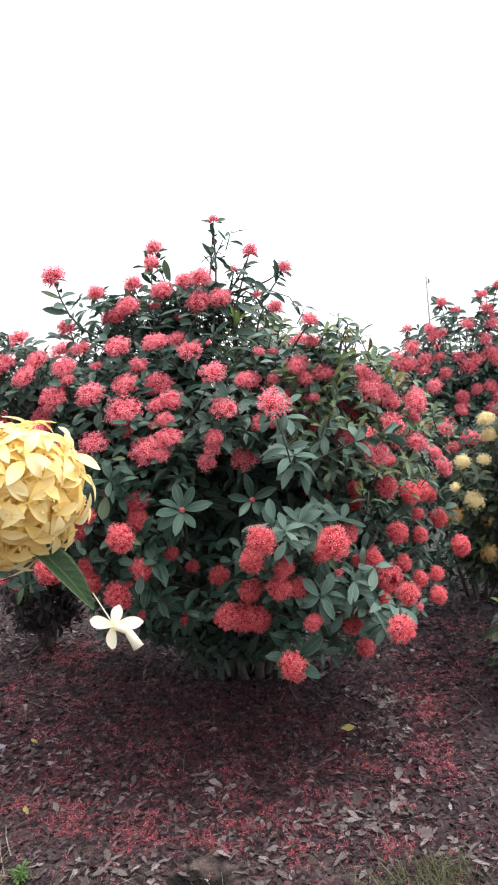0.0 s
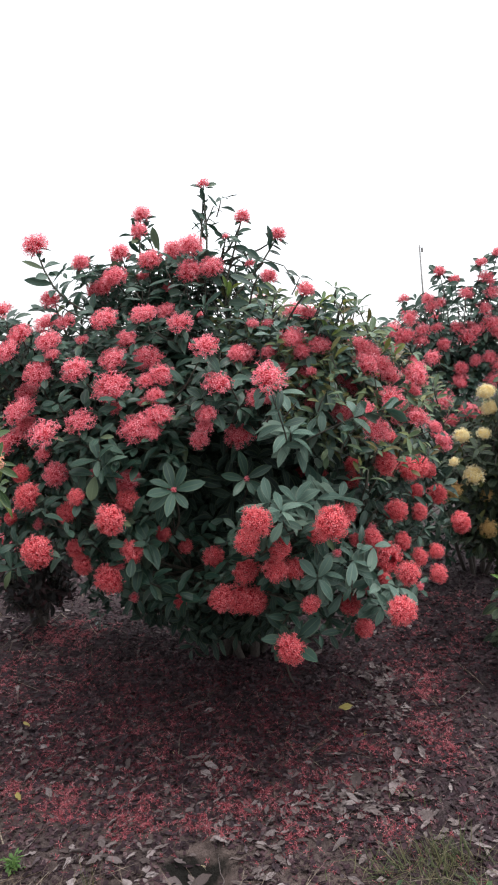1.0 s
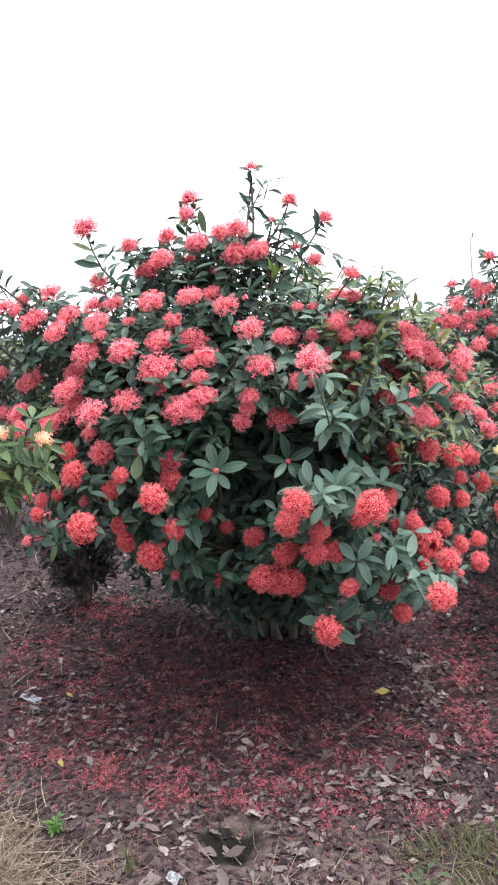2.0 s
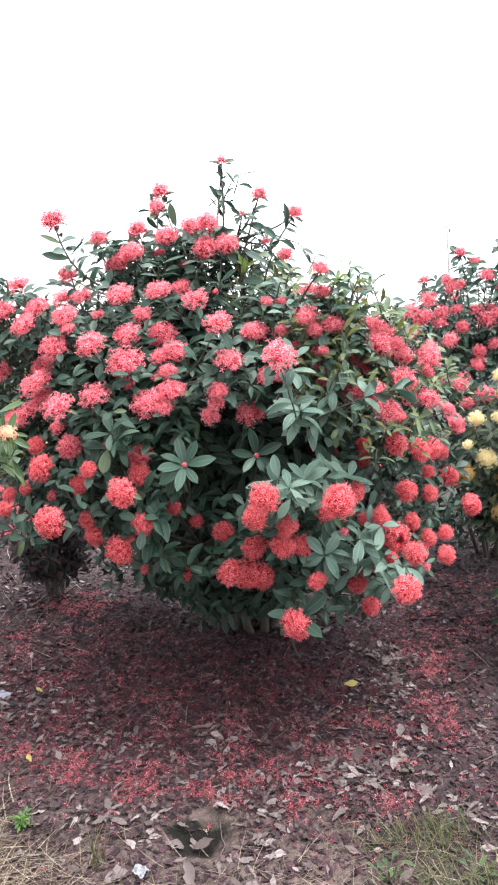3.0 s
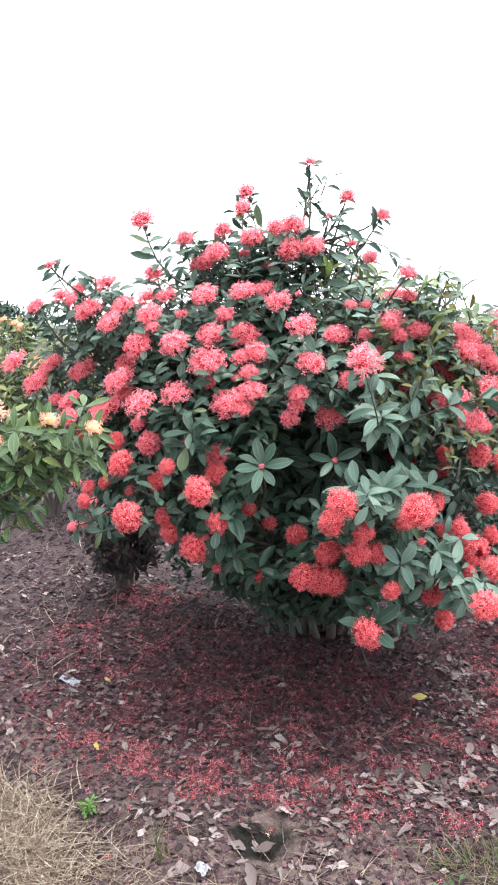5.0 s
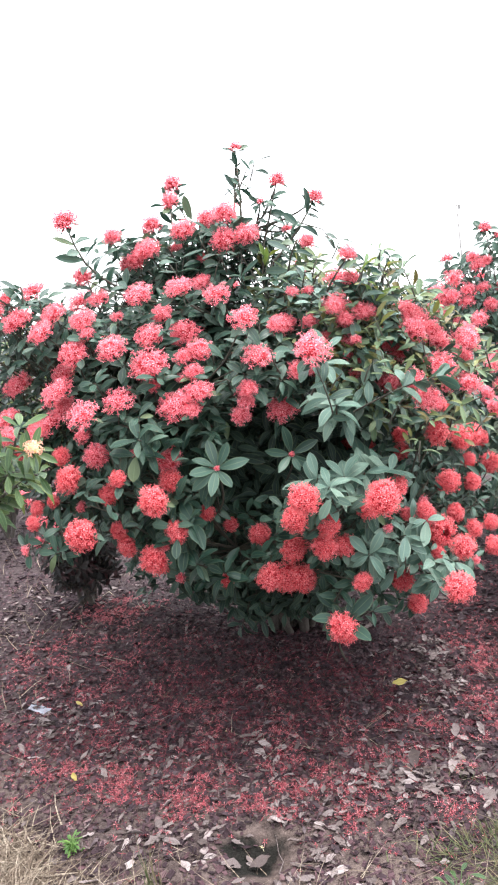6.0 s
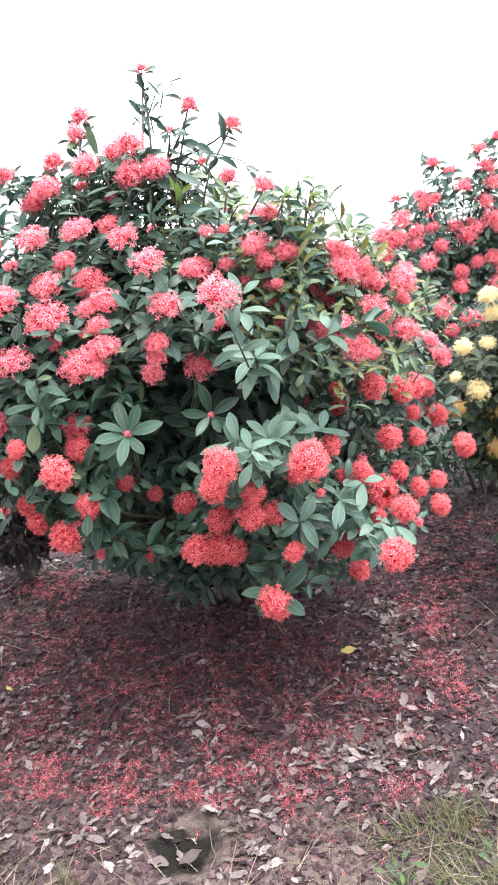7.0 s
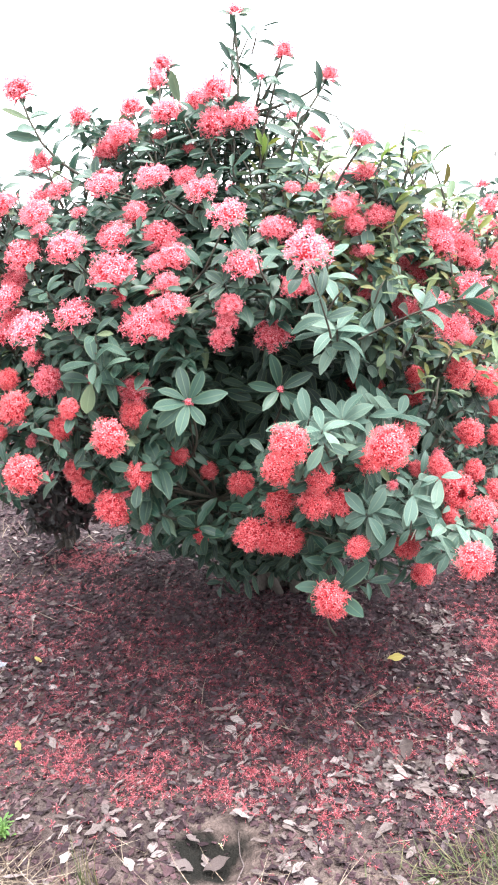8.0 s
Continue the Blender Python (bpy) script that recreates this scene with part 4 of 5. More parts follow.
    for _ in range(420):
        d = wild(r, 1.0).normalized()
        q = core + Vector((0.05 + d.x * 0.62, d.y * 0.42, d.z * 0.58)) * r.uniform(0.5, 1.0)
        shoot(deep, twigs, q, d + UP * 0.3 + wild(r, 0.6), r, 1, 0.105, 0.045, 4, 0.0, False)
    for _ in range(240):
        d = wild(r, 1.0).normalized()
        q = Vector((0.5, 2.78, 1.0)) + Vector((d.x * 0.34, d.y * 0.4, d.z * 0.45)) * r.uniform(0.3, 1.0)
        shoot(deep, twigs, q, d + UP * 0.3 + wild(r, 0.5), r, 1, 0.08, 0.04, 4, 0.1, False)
    # unseen bulk at the back, added to keep light off the ground below
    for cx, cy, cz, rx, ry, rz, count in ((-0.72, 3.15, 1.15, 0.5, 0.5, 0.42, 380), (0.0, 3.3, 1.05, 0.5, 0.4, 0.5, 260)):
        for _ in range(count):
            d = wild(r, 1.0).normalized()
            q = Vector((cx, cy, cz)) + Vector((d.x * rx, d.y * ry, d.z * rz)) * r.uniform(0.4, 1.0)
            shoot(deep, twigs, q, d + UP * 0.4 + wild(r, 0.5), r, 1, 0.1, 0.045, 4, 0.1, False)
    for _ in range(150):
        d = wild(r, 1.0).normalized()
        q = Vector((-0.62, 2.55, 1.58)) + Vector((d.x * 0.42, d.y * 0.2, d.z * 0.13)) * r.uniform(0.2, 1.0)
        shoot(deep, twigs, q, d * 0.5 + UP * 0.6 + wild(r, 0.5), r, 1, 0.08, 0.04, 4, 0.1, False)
    # unseen low boughs behind the foot of the stems, added to shade the ground
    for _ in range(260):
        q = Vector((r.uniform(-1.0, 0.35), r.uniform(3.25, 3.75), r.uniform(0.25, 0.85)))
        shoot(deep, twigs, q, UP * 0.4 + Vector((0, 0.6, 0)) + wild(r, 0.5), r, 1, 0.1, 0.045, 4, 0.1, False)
    # thicker canopy on the left, added to shade the ground beneath
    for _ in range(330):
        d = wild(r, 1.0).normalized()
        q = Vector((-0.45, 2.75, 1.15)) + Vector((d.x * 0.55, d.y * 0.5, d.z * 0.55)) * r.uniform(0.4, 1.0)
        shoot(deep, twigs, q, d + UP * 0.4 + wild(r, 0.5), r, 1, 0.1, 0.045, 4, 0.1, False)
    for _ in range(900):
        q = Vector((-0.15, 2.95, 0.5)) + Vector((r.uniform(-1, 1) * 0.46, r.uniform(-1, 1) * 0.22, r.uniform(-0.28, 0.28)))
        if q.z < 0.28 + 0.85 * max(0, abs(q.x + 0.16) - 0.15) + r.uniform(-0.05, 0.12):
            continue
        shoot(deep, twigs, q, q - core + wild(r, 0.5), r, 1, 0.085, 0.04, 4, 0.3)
    for _ in range(16):
        q = Vector((r.uniform(0.25, 0.68), r.uniform(2.32, 2.45), r.uniform(1.36, 1.68)))
        q.z = min(q.z, 1.78 - 0.4 * q.x)
        wide = r.uniform(0.02, 0.034)
        part("flower_head", LOOSE[r.randrange(3)], shrub, stand(q, UP + wild(r, 0.5) + CAMERA_SIDE * 0.4, 0, (wide, wide, wide)))
    for _ in range(60):
        d = Vector((r.uniform(-1, 1), r.uniform(0.1, 1), r.uniform(-0.4, 0.8))).normalized()
        q = core + Vector((d.x * 0.9, d.y * 0.75, d.z * 0.8))
        part("flower_head", DOMES[r.randrange(4)], shrub, stand(q, d + UP * 0.5, 0, (0.04, 0.04, 0.04)))
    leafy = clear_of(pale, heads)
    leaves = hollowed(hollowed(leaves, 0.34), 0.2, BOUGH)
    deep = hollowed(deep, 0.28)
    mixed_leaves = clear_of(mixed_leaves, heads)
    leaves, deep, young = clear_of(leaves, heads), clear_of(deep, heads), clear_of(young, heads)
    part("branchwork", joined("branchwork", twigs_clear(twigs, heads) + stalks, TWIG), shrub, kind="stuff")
    leaves += stars
    finish_leaves(shrub, "leaf", leaves, 280, LEAF, "foliage")
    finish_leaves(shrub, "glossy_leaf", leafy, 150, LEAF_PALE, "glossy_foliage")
    finish_leaves(shrub, "mottled_leaf", mixed_leaves, 60, LEAF_MIXED, "mottled_foliage")
    finish_leaves(shrub, "young_leaf", young, 60, LEAF_YOUNG, "young_foliage")
    # inner leaves carry the shrub's inner shade in their darker tone
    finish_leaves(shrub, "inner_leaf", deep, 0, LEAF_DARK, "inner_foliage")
    return shrub


red_shrub()


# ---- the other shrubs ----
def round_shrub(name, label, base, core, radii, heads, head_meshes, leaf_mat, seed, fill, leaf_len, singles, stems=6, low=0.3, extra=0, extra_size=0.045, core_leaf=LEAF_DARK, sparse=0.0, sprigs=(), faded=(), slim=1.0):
    """A shrub from its base, an ellipsoid of leafy shoots and its flower heads."""
    r = random.Random(seed)
    base, core = Vector(base), Vector(core)
    shrub = thing(name, (base.x, base.y, gz(base.x, base.y)), label, "shrub")
    tips = []
    for k in range(stems):
        a = 2 * math.pi * k / stems + r.uniform(-0.4, 0.4)
        tip = core + Vector((math.cos(a) * radii[0] * 0.55, math.sin(a) * radii[1] * 0.55, radii[2] * r.uniform(-0.1, 0.5)))
        pts = bent(base + wild(r, 0.05) - UP * 0.05, tip, 0.06, r, 6)
        tips += pts[2:]
        part("stem", joined("stem", [tube(pts, [0.016 - 0.0016 * i for i in range(7)], 7)], BARK), shrub)
    leaves, deep, twigs = [], [], []
    more = []
    for _ in range(extra):
        d = wild(r, 1.0).normalized()
        if d.z < -0.5:
            continue
        q = core + Vector((d.x * radii[0], d.y * radii[1], d.z * radii[2])) * r.uniform(0.92, 1.05)
        more.append((*q, extra_size * r.uniform(0.7, 1.15)))
    for x, y, z, size in list(heads) + more + list(faded):
        p = Vector((x, y, z))
        out = (p - core).normalized()
        axis = (out * 0.6 + UP * 0.5 + Vector((0, -0.45, 0)) + wild(r, 0.25)).normalized()
        withered = (x, y, z, size) in faded
        part("flower_head", OCHRES[r.randrange(2)] if withered else head_meshes[r.randrange(len(head_meshes))], shrub, stand(p - axis * size * 0.2, axis, r.uniform(0, 6.3), (size * r.uniform(0.8, 1.05), size * r.uniform(0.8, 1.05), size * r.uniform(0.7, 1.0))), "withered ochre flower head" if withered else "")
        foot = min(tips, key=lambda n: (n - p).length)
        bend = bent(foot, p - axis * size * 0.5, 0.02, r, 4)
        twigs.append(tube(bend, [0.005, 0.0045, 0.004, 0.0035, 0.003], 4))
        shoot(leaves, twigs, p - axis * size * 0.8, axis, r, 1, leaf_len, 0.045, 4, 0.1, False, slim)
        shoot(leaves, twigs, p - axis * size * 0.6, axis, r, 0, leaf_len * 0.9, 0.03, 5, 0.3, False, slim, 1.0, 0.9)
        for s in (1, 2, 3):
            shoot(leaves, twigs, bend[s], bend[s + 1] - bend[s], r, 0, leaf_len, 0.03, 2, 0.1, False)
        side = wild(r, 1.0)
        side = (side - out * side.dot(out)).normalized()
        shoot(leaves, twigs, p + side * 0.09 - out * 0.05, axis + side * 0.5, r, 1, leaf_len, 0.045, 4)
    for x, y, z in sprigs:
        p = Vector((x, y, z))
        foot = min(tips, key=lambda n: (n - p).length)
        twigs.append(tube(bent(foot, p, 0.02, r, 4), [0.005, 0.0045, 0.004, 0.0035, 0.003], 4))
        for _ in range(2):
            shoot(leaves, twigs, p + wild(r, 0.03), (p - core).normalized() * 0.5 + UP * 0.5 + wild(r, 0.3), r, 3, leaf_len * 1.1, 0.035, 4, 0.05, True, slim)
    for i in range(fill):
        d = wild(r, 1.0).normalized()
        shell = r.random() < 0.55
        reach = r.uniform(0.8, 1.0) if shell else r.uniform(0.35, 0.8)
        q = core + Vector((d.x * radii[0], d.y * radii[1], d.z * radii[2])) * reach
        if q.z < low or r.random() < sparse * max(0, d.z):
            continue
        shoot(leaves if shell else deep, twigs, q, d * 0.7 + UP * 0.6 + wild(r, 0.4), r, 2 if shell else 1, leaf_len, 0.04, 3, 0.05, True, slim)
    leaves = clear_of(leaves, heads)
    part("branchwork", joined("branchwork", twigs, TWIG), shrub, kind="stuff")
    finish_leaves(shrub, "leaf", leaves, singles, leaf_mat, "foliage")
    # inner leaves in core_leaf, whose darker default holds the inner shade
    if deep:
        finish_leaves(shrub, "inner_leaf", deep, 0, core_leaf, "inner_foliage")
    return shrub


LOW_HEADS = [(-1.26, 2.97, 0.73, 0.035), (-1.33, 3.0, 0.62, 0.03), (-1.2, 3.0, 0.85, 0.035), (-1.38, 3.0, 0.85, 0.035), (-1.48, 3.3, 0.67, 0.036), (-1.57, 3.3, 0.5, 0.03), (-1.42, 3.3, 0.5, 0.03), (-1.36, 3.3, 0.61, 0.036), (-1.28, 3.3, 0.54, 0.03), (-1.53, 3.3, 0.75, 0.03)]
NEIGHBOUR = [(1.0, 4.0, 2.02, 0.032), (1.08, 4.0, 1.97, 0.029), (0.93, 4.0, 1.87, 0.042), (0.83, 4.0, 1.76, 0.05), (0.72, 4.0, 1.7, 0.05), (0.8, 4.0, 1.66, 0.055), (0.9, 4.0, 1.69, 0.045), (0.95, 4.0, 1.82, 0.045), (1.0, 4.0, 1.84, 0.039), (0.98, 4.0, 1.7, 0.039), (0.89, 4.0, 1.63, 0.05), (0.74, 4.0, 1.58, 0.045), (0.94, 3.9, 1.53, 0.05), (1.12, 4.0, 1.46, 0.045), (1.11, 4.0, 1.39, 0.05), (0.98, 3.75, 1.29, 0.045), (1.11, 3.75, 1.23, 0.048), (1.02, 3.75, 1.18, 0.039), (1.18, 3.75, 1.2, 0.045), (1.16, 4.0, 1.64, 0.058), (1.21, 4.0, 1.68, 0.045), (1.29, 4.0, 1.71, 0.06), (1.34, 4.0, 1.66, 0.05)]
NEIGHBOUR_TOP = [(1.25, 4.0, 1.8, 0.05), (1.29, 4.0, 1.89, 0.05), (1.15, 4.0, 1.89, 0.045), (1.25, 4.0, 1.98, 0.045), (1.28, 4.0, 1.95, 0.032), (1.32, 4.0, 2.11, 0.032), (1.23, 4.0, 2.06, 0.035), (1.45, 4.0, 1.92, 0.05), (1.48, 4.0, 1.82, 0.05), (1.43, 4.0, 1.74, 0.05), (1.46, 4.0, 1.65, 0.06), (1.38, 4.0, 1.88, 0.032), (1.28, 4.0, 1.52, 0.042), (1.39, 4.0, 1.51, 0.045), (1.33, 4.0, 1.47, 0.05), (1.2, 4.0, 1.5, 0.039), (1.3, 4.0, 1.39, 0.048), (1.48, 4.0, 2.04, 0.029), (1.02, 4.0, 1.6, 0.045), (0.84, 4.0, 1.52, 0.029), (1.15, 3.75, 1.08, 0.032), (1.06, 3.75, 1.02, 0.039), (0.6, 4.0, 1.5, 0.045), (0.62, 4.05, 1.36, 0.045)]
YELLOW_HEADS = [(1.22, 3.2, 1.44, 0.062), (1.09, 3.2, 1.37, 0.05), (1.11, 3.22, 1.29, 0.046), (0.98, 3.2, 1.16, 0.04), (1.08, 3.2, 1.17, 0.038), (1.19, 3.2, 1.11, 0.042), (1.23, 3.15, 1.03, 0.052), (1.02, 3.15, 0.98, 0.05), (0.93, 3.15, 1.04, 0.03), (1.36, 3.2, 1.3, 0.05), (1.4, 3.2, 1.05, 0.045)]
FADED_HEADS = [(0.93, 3.15, 0.9, 0.045), (1.1, 3.2, 0.7, 0.04), (1.23, 3.2, 0.75, 0.04), (1.1, 3.24, 0.86, 0.032), (1.34, 3.2, 0.85, 0.034)]

round_shrub("flowering_shrub", "tall shrub crowded with coral-red heads behind the big shrub", (1.35, 4.75, 0), (1.3, 4.6, 1.08), (0.86, 0.75, 0.94), NEIGHBOUR + NEIGHBOUR_TOP, DOMES + LOOSE, LEAF, 5, 900, 0.085, 200, 8, 0.08, 110, 0.04, sparse=0.25)
round_shrub("yellow_flowering_shrub", "open shrub with creamy yellow flower heads and bare lower twigs", (1.36, 3.6, 0), (1.33, 3.48, 0.88), (0.42, 0.34, 0.52), YELLOW_HEADS, YELLOWS, LEAF_OLIVE, 6, 560, 0.07, 150, 8, 0.3, 0, 0.04, sprigs=[(1.2, 3.2, 1.25), (1.3, 3.15, 1.2), (1.15, 3.2, 1.22), (1.05, 3.15, 1.08), (1.28, 3.15, 1.1), (1.12, 3.15, 1.02), (1.3, 3.2, 1.38)], faded=FADED_HEADS)
green = round_shrub("young_shrub", "small leafy shrub with a few fresh light green shoots", (1.29, 2.98, 0), (1.28, 2.95, 0.35), (0.22, 0.2, 0.26), [], YELLOWS, LEAF_OLIVE, 8, 110, 0.1, 120, 5, 0.1)
fresh, r_fresh = [], random.Random(4)
for x, y, z in ((1.09, 2.8, 0.57), (1.2, 2.8, 0.7), (1.12, 2.8, 0.66), (1.25, 2.85, 0.66), (1.33, 2.85, 0.68)):
    shoot(fresh, [], Vector((x, y, z)), UP + wild(r_fresh, 0.4), r_fresh, 0, 0.084, 0.03, 3, -0.6, False, 0.85, 1.0)
    part("stem", joined("stem", [tube(bent((1.28, 2.95, 0.38), (x, y, z + 0.005), 0.04, r_fresh, 4), [0.005, 0.0045, 0.004, 0.003, 0.0025], 5)], TWIG), green)
finish_leaves(green, "young_leaf", fresh, 40, LEAF_FRESH, "young_foliage")
round_shrub("flowering_shrub", "low dark shrub with maroon leaves and a few dull red heads", (-1.42, 3.72, 0), (-1.4, 3.64, 0.5), (0.27, 0.24, 0.42), LOW_HEADS, LOOSE, LEAF_MAROON, 9, 330, 0.062, 60, 8, 0.16, core_leaf=LEAF_MAROON, sprigs=[(-1.15, 3.45, 0.5), (-1.5, 3.5, 0.45), (-1.2, 3.4, 0.85), (-1.3, 3.4, 0.35), (-1.05, 3.5, 0.7), (-1.5, 3.4, 0.4), (-1.35, 3.4, 0.5)])
# the orange-budded shrub whose branch reaches in from the side
round_shrub("orange_flowering_shrub", "shrub with fresh yellow-green leaves and orange-pink flower buds", (-1.2, 1.45, 0), (-0.98, 1.48, 1.17), (0.34, 0.28, 0.2), [(-0.79, 1.43, 1.37, 0.045), (-0.49, 1.45, 1.335, 0.027), (-0.62, 1.45, 1.35, 0.027), (-0.78, 1.42, 1.29, 0.03), (-0.88, 1.5, 1.4, 0.03)], ORANGES, LEAF_BRIGHT, 10, 45, 0.075, 150, 6, 0.98, sprigs=[(-0.553, 1.45, 1.275), (-0.671, 1.45, 1.28), (-0.727, 1.45, 1.2), (-0.5, 1.47, 1.26), (-0.617, 1.43, 1.32), (-0.75, 1.42, 1.25), (-0.6, 1.5, 1.22)], slim=0.72)
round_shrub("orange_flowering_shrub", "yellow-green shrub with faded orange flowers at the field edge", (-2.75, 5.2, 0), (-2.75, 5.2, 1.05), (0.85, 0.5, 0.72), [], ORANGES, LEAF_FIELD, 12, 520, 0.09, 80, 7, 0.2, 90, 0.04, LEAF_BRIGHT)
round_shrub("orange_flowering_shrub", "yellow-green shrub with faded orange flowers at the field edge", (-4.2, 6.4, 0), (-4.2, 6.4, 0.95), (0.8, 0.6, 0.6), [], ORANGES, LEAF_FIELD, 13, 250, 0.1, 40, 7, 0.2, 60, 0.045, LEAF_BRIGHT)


def near_yellow():
    """The yellow flower by the path's start, on its long stem, shrunk and brought near to fit the camera's view."""
    r = random.Random(3)
    base = Vector((-0.42, -0.42, 0.0))
    shrub = thing("yellow_flowering_shrub", (base.x, base.y, gz(base.x, base.y)), "slender shrub with one nodding pale yellow flower head", "shrub")
    head = Vector((0.3485, -0.2689, 1.5585))
    stem = bent(base - UP * 0.03, (0.27, -0.29, 1.49), 0.12, r, 8) + [Vector((0.32, -0.275, 1.535)), head - Vector((0.004, 0, 0.004))]
    part("stem", joined("stem", [tube(stem, [0.011 - 0.0009 * i for i in range(len(stem))], 8)], TWIG), shrub)
    # long pointed petals all over a ball of buds, the lower ones hanging
    petal = [grid_template(1, 0.42, 0.35, 0.3, 6, 0.8, 1.2), grid_template(1, 0.36, 0.6, 0.4, 6, 0.85, 1.1, 0.4)]
    petals = []
    for i in range(85):
        z = 1 - (i + 0.5) / 85 * 1.9
        a = i * 2.39996
        n = Vector((math.sqrt(1 - z * z) * math.cos(a), math.sqrt(1 - z * z) * math.sin(a), z))
        side = n.orthogonal().normalized()
        for k in range(4):
            d = Matrix.Rotation(k * math.pi / 2 + i, 3, n) @ side
            petals.append((r.randrange(2), aim(n * r.uniform(0.8, 0.98), d + n * r.uniform(-0.1, 0.5), n + wild(r, 0.2), (r.uniform(0.34, 0.5),) * 3)))
    big = bake("nodding_head", petal, petals, NODDING)
    part("flower_core", flower_head_mesh("flower_core", 91, 150, 150, 0.95, 0.3, YELLOW_BUD, YELLOW_BUD, 0.1, 0.8), shrub, stand(head, (0.75, -0.1, 0.25), 0.3, (0.0058, 0.0058, 0.006)), "deep yellow buds inside the head")
    part("flower_head", big, shrub, stand(head, (0.75, -0.1, 0.25), 0.3, (0.0069, 0.0069, 0.0072)), "pale yellow head of many narrow florets")
    mesh = mesh_of("leaf", *BLADES[1], LEAF_BRIGHT)
    for p, d, n, s in (((0.3485, -0.2697, 1.5556), (0.62, -0.08, -0.42), (0.3, -0.6, 0.7), 0.0113), ((0.3411, -0.2694, 1.5537), (-0.5, 0.2, -0.2), (0, -0.3, 1), 0.016), ((0.3, -0.28, 1.52), (-0.5, 0.5, 0.1), (0, 0, 1), 0.03), ((0.29, -0.285, 1.51), (-0.6, -0.4, 0.1), (0, 0, 1), 0.03), ((0.02, -0.36, 1.3), (-0.3, 0.6, 0.1), (0, 0, 1), 0.08), ((0.0, -0.37, 1.28), (-0.4, -0.7, 0.1), (0, 0, 1), 0.08)):
        part("leaf", mesh, shrub, aim(p, d, n, (s * 0.62, s, s)))
    c = Vector((0.3630, -0.2843, 1.5514))
    blunt = [grid_template(1, 0.5, 0.25, 0.25, 7, 0.55, 1.35)]
    front = Vector((-0.1, -0.9, 0.35)).normalized()
    fan = [(0, aim(c, Vector((math.cos(a), 0.15, math.sin(a))), front, (0.0018, size, size))) for a, size in ((0.12, 0.0021), (1.35, 0.0015), (3.0, 0.0021), (4.45, 0.0021))]
    single = part("floret", bake("floret", blunt, fan, CREAM), shrub, label="single cream floret hanging on its tube")
    part("floret_tube", joined("floret_tube", [tube([c, c + Vector((0.0009, 0.0002, -0.0004)), c + Vector((0.0017, 0.0001, -0.0016))], [0.0003, 0.0003, 0.00042], 7), tube([(0.3567, -0.2713, 1.5498), c], [0.00006, 0.00006], 3)], CREAM), single)


near_yellow()


# ---- on the ground ----
def lie(x, y, r, size, lift=0.004, tilt=0.35):
    """A matrix for something that lies on the ground, more or less flat."""
    a = r.uniform(0, 6.3)
    return aim((x, y, gz(x, y) + lift), (math.cos(a), math.sin(a), r.uniform(-0.1, 0.25)), (r.uniform(-tilt, tilt), r.uniform(-tilt, tilt), 1), (size * r.uniform(0.65, 1.3), size, size * r.uniform(0.6, 1.3)))


def torn_blade(seed, width, curl, fold, twist):
    """A dry leaf: a blade with uneven, nibbled edges and a buckled face."""
    v, f, uv = grid_template(1, width, curl, fold, 6, 0.72, 1.15, twist)
    r = random.Random(seed)
    for row in range(7):
        push = r.uniform(-0.035, 0.035)
        for k in range(3):
            i = row * 3 + k
            v[i][0] = v[i][0] * (r.uniform(0.6, 1.2) if k != 1 else 1) + push
            v[i][1] += r.uniform(-0.05, 0.05)
            v[i][2] += r.uniform(-0.045, 0.045)
    return v, f, uv


DRY_BLADES = [torn_blade(k, *form) for k, form in enumerate(((0.40, -0.4, 0.45, 0.8), (0.44, -0.3, 0.7, 0.0), (0.48, 0.4, 0.35, -1.1), (0.40, -0.35, 0.6, 0.6), (0.48, 0.15, 0.2, 0.4), (0.62, 0.2, 0.15, -0.4), (0.36, -0.25, 0.9, 0.3), (0.55, -0.2, 0.3, 0.7)))]
FLORETS = []
for seed in range(5):
    q = Shape()
    floret_into(q, Vector((0, 0, 0.15)), Vector((0, 0, 1)), 1.0, random.Random(seed), False, 0.35, 0.15)
    q.face([(0, 0.06, 0.1), (0, -0.06, 0.1), (2.0, -0.3, 0.05), (2.0, -0.22, 0.05)], [(0, 0.5), (0, 0.6), (1, 0.6), (1, 0.5)])
    FLORETS.append(q.arrays())
FLAKES = [(np.array([(-0.5, -0.3, 0), (0.45, -0.35, 0.1), (0.5, 0.25, 0.25), (-0.3, 0.4, 0.05)]), [(0, 1, 2, 3)], np.zeros((4, 2))), (np.array([(-0.6, -0.1, 0.05), (0.7, -0.12, 0), (0.6, 0.1, 0.2), (-0.5, 0.14, 0.0)]), [(0, 1, 2, 3)], np.zeros((4, 2)))]


def blob(x, y, cx, cy, rx, ry):
    return math.exp(-(((x - cx) / rx) ** 2 + ((y - cy) / ry) ** 2))


PETAL_MATS = [(-1.22, 3.58, 0.2, 0.14, 3.0), (-1.37, 3.0, 0.2, 0.2, 0.6), (-0.89, 2.08, 0.12, 0.08, 0.7), (-0.7, 2.05, 0.12, 0.07, 0.8), (-0.5, 2.0, 0.12, 0.08, 0.9), (-0.3, 1.93, 0.14, 0.06, 1.1), (-0.1, 1.98, 0.12, 0.08, 0.9), (0.08, 2.02, 0.12, 0.1, 1.0), (0.27, 1.9, 0.12, 0.06, 0.6), (0.24, 2.42, 0.14, 0.07, 0.8), (0.4, 2.42, 0.12, 0.06, 0.6), (0.62, 2.42, 0.14, 0.07, 0.7)]
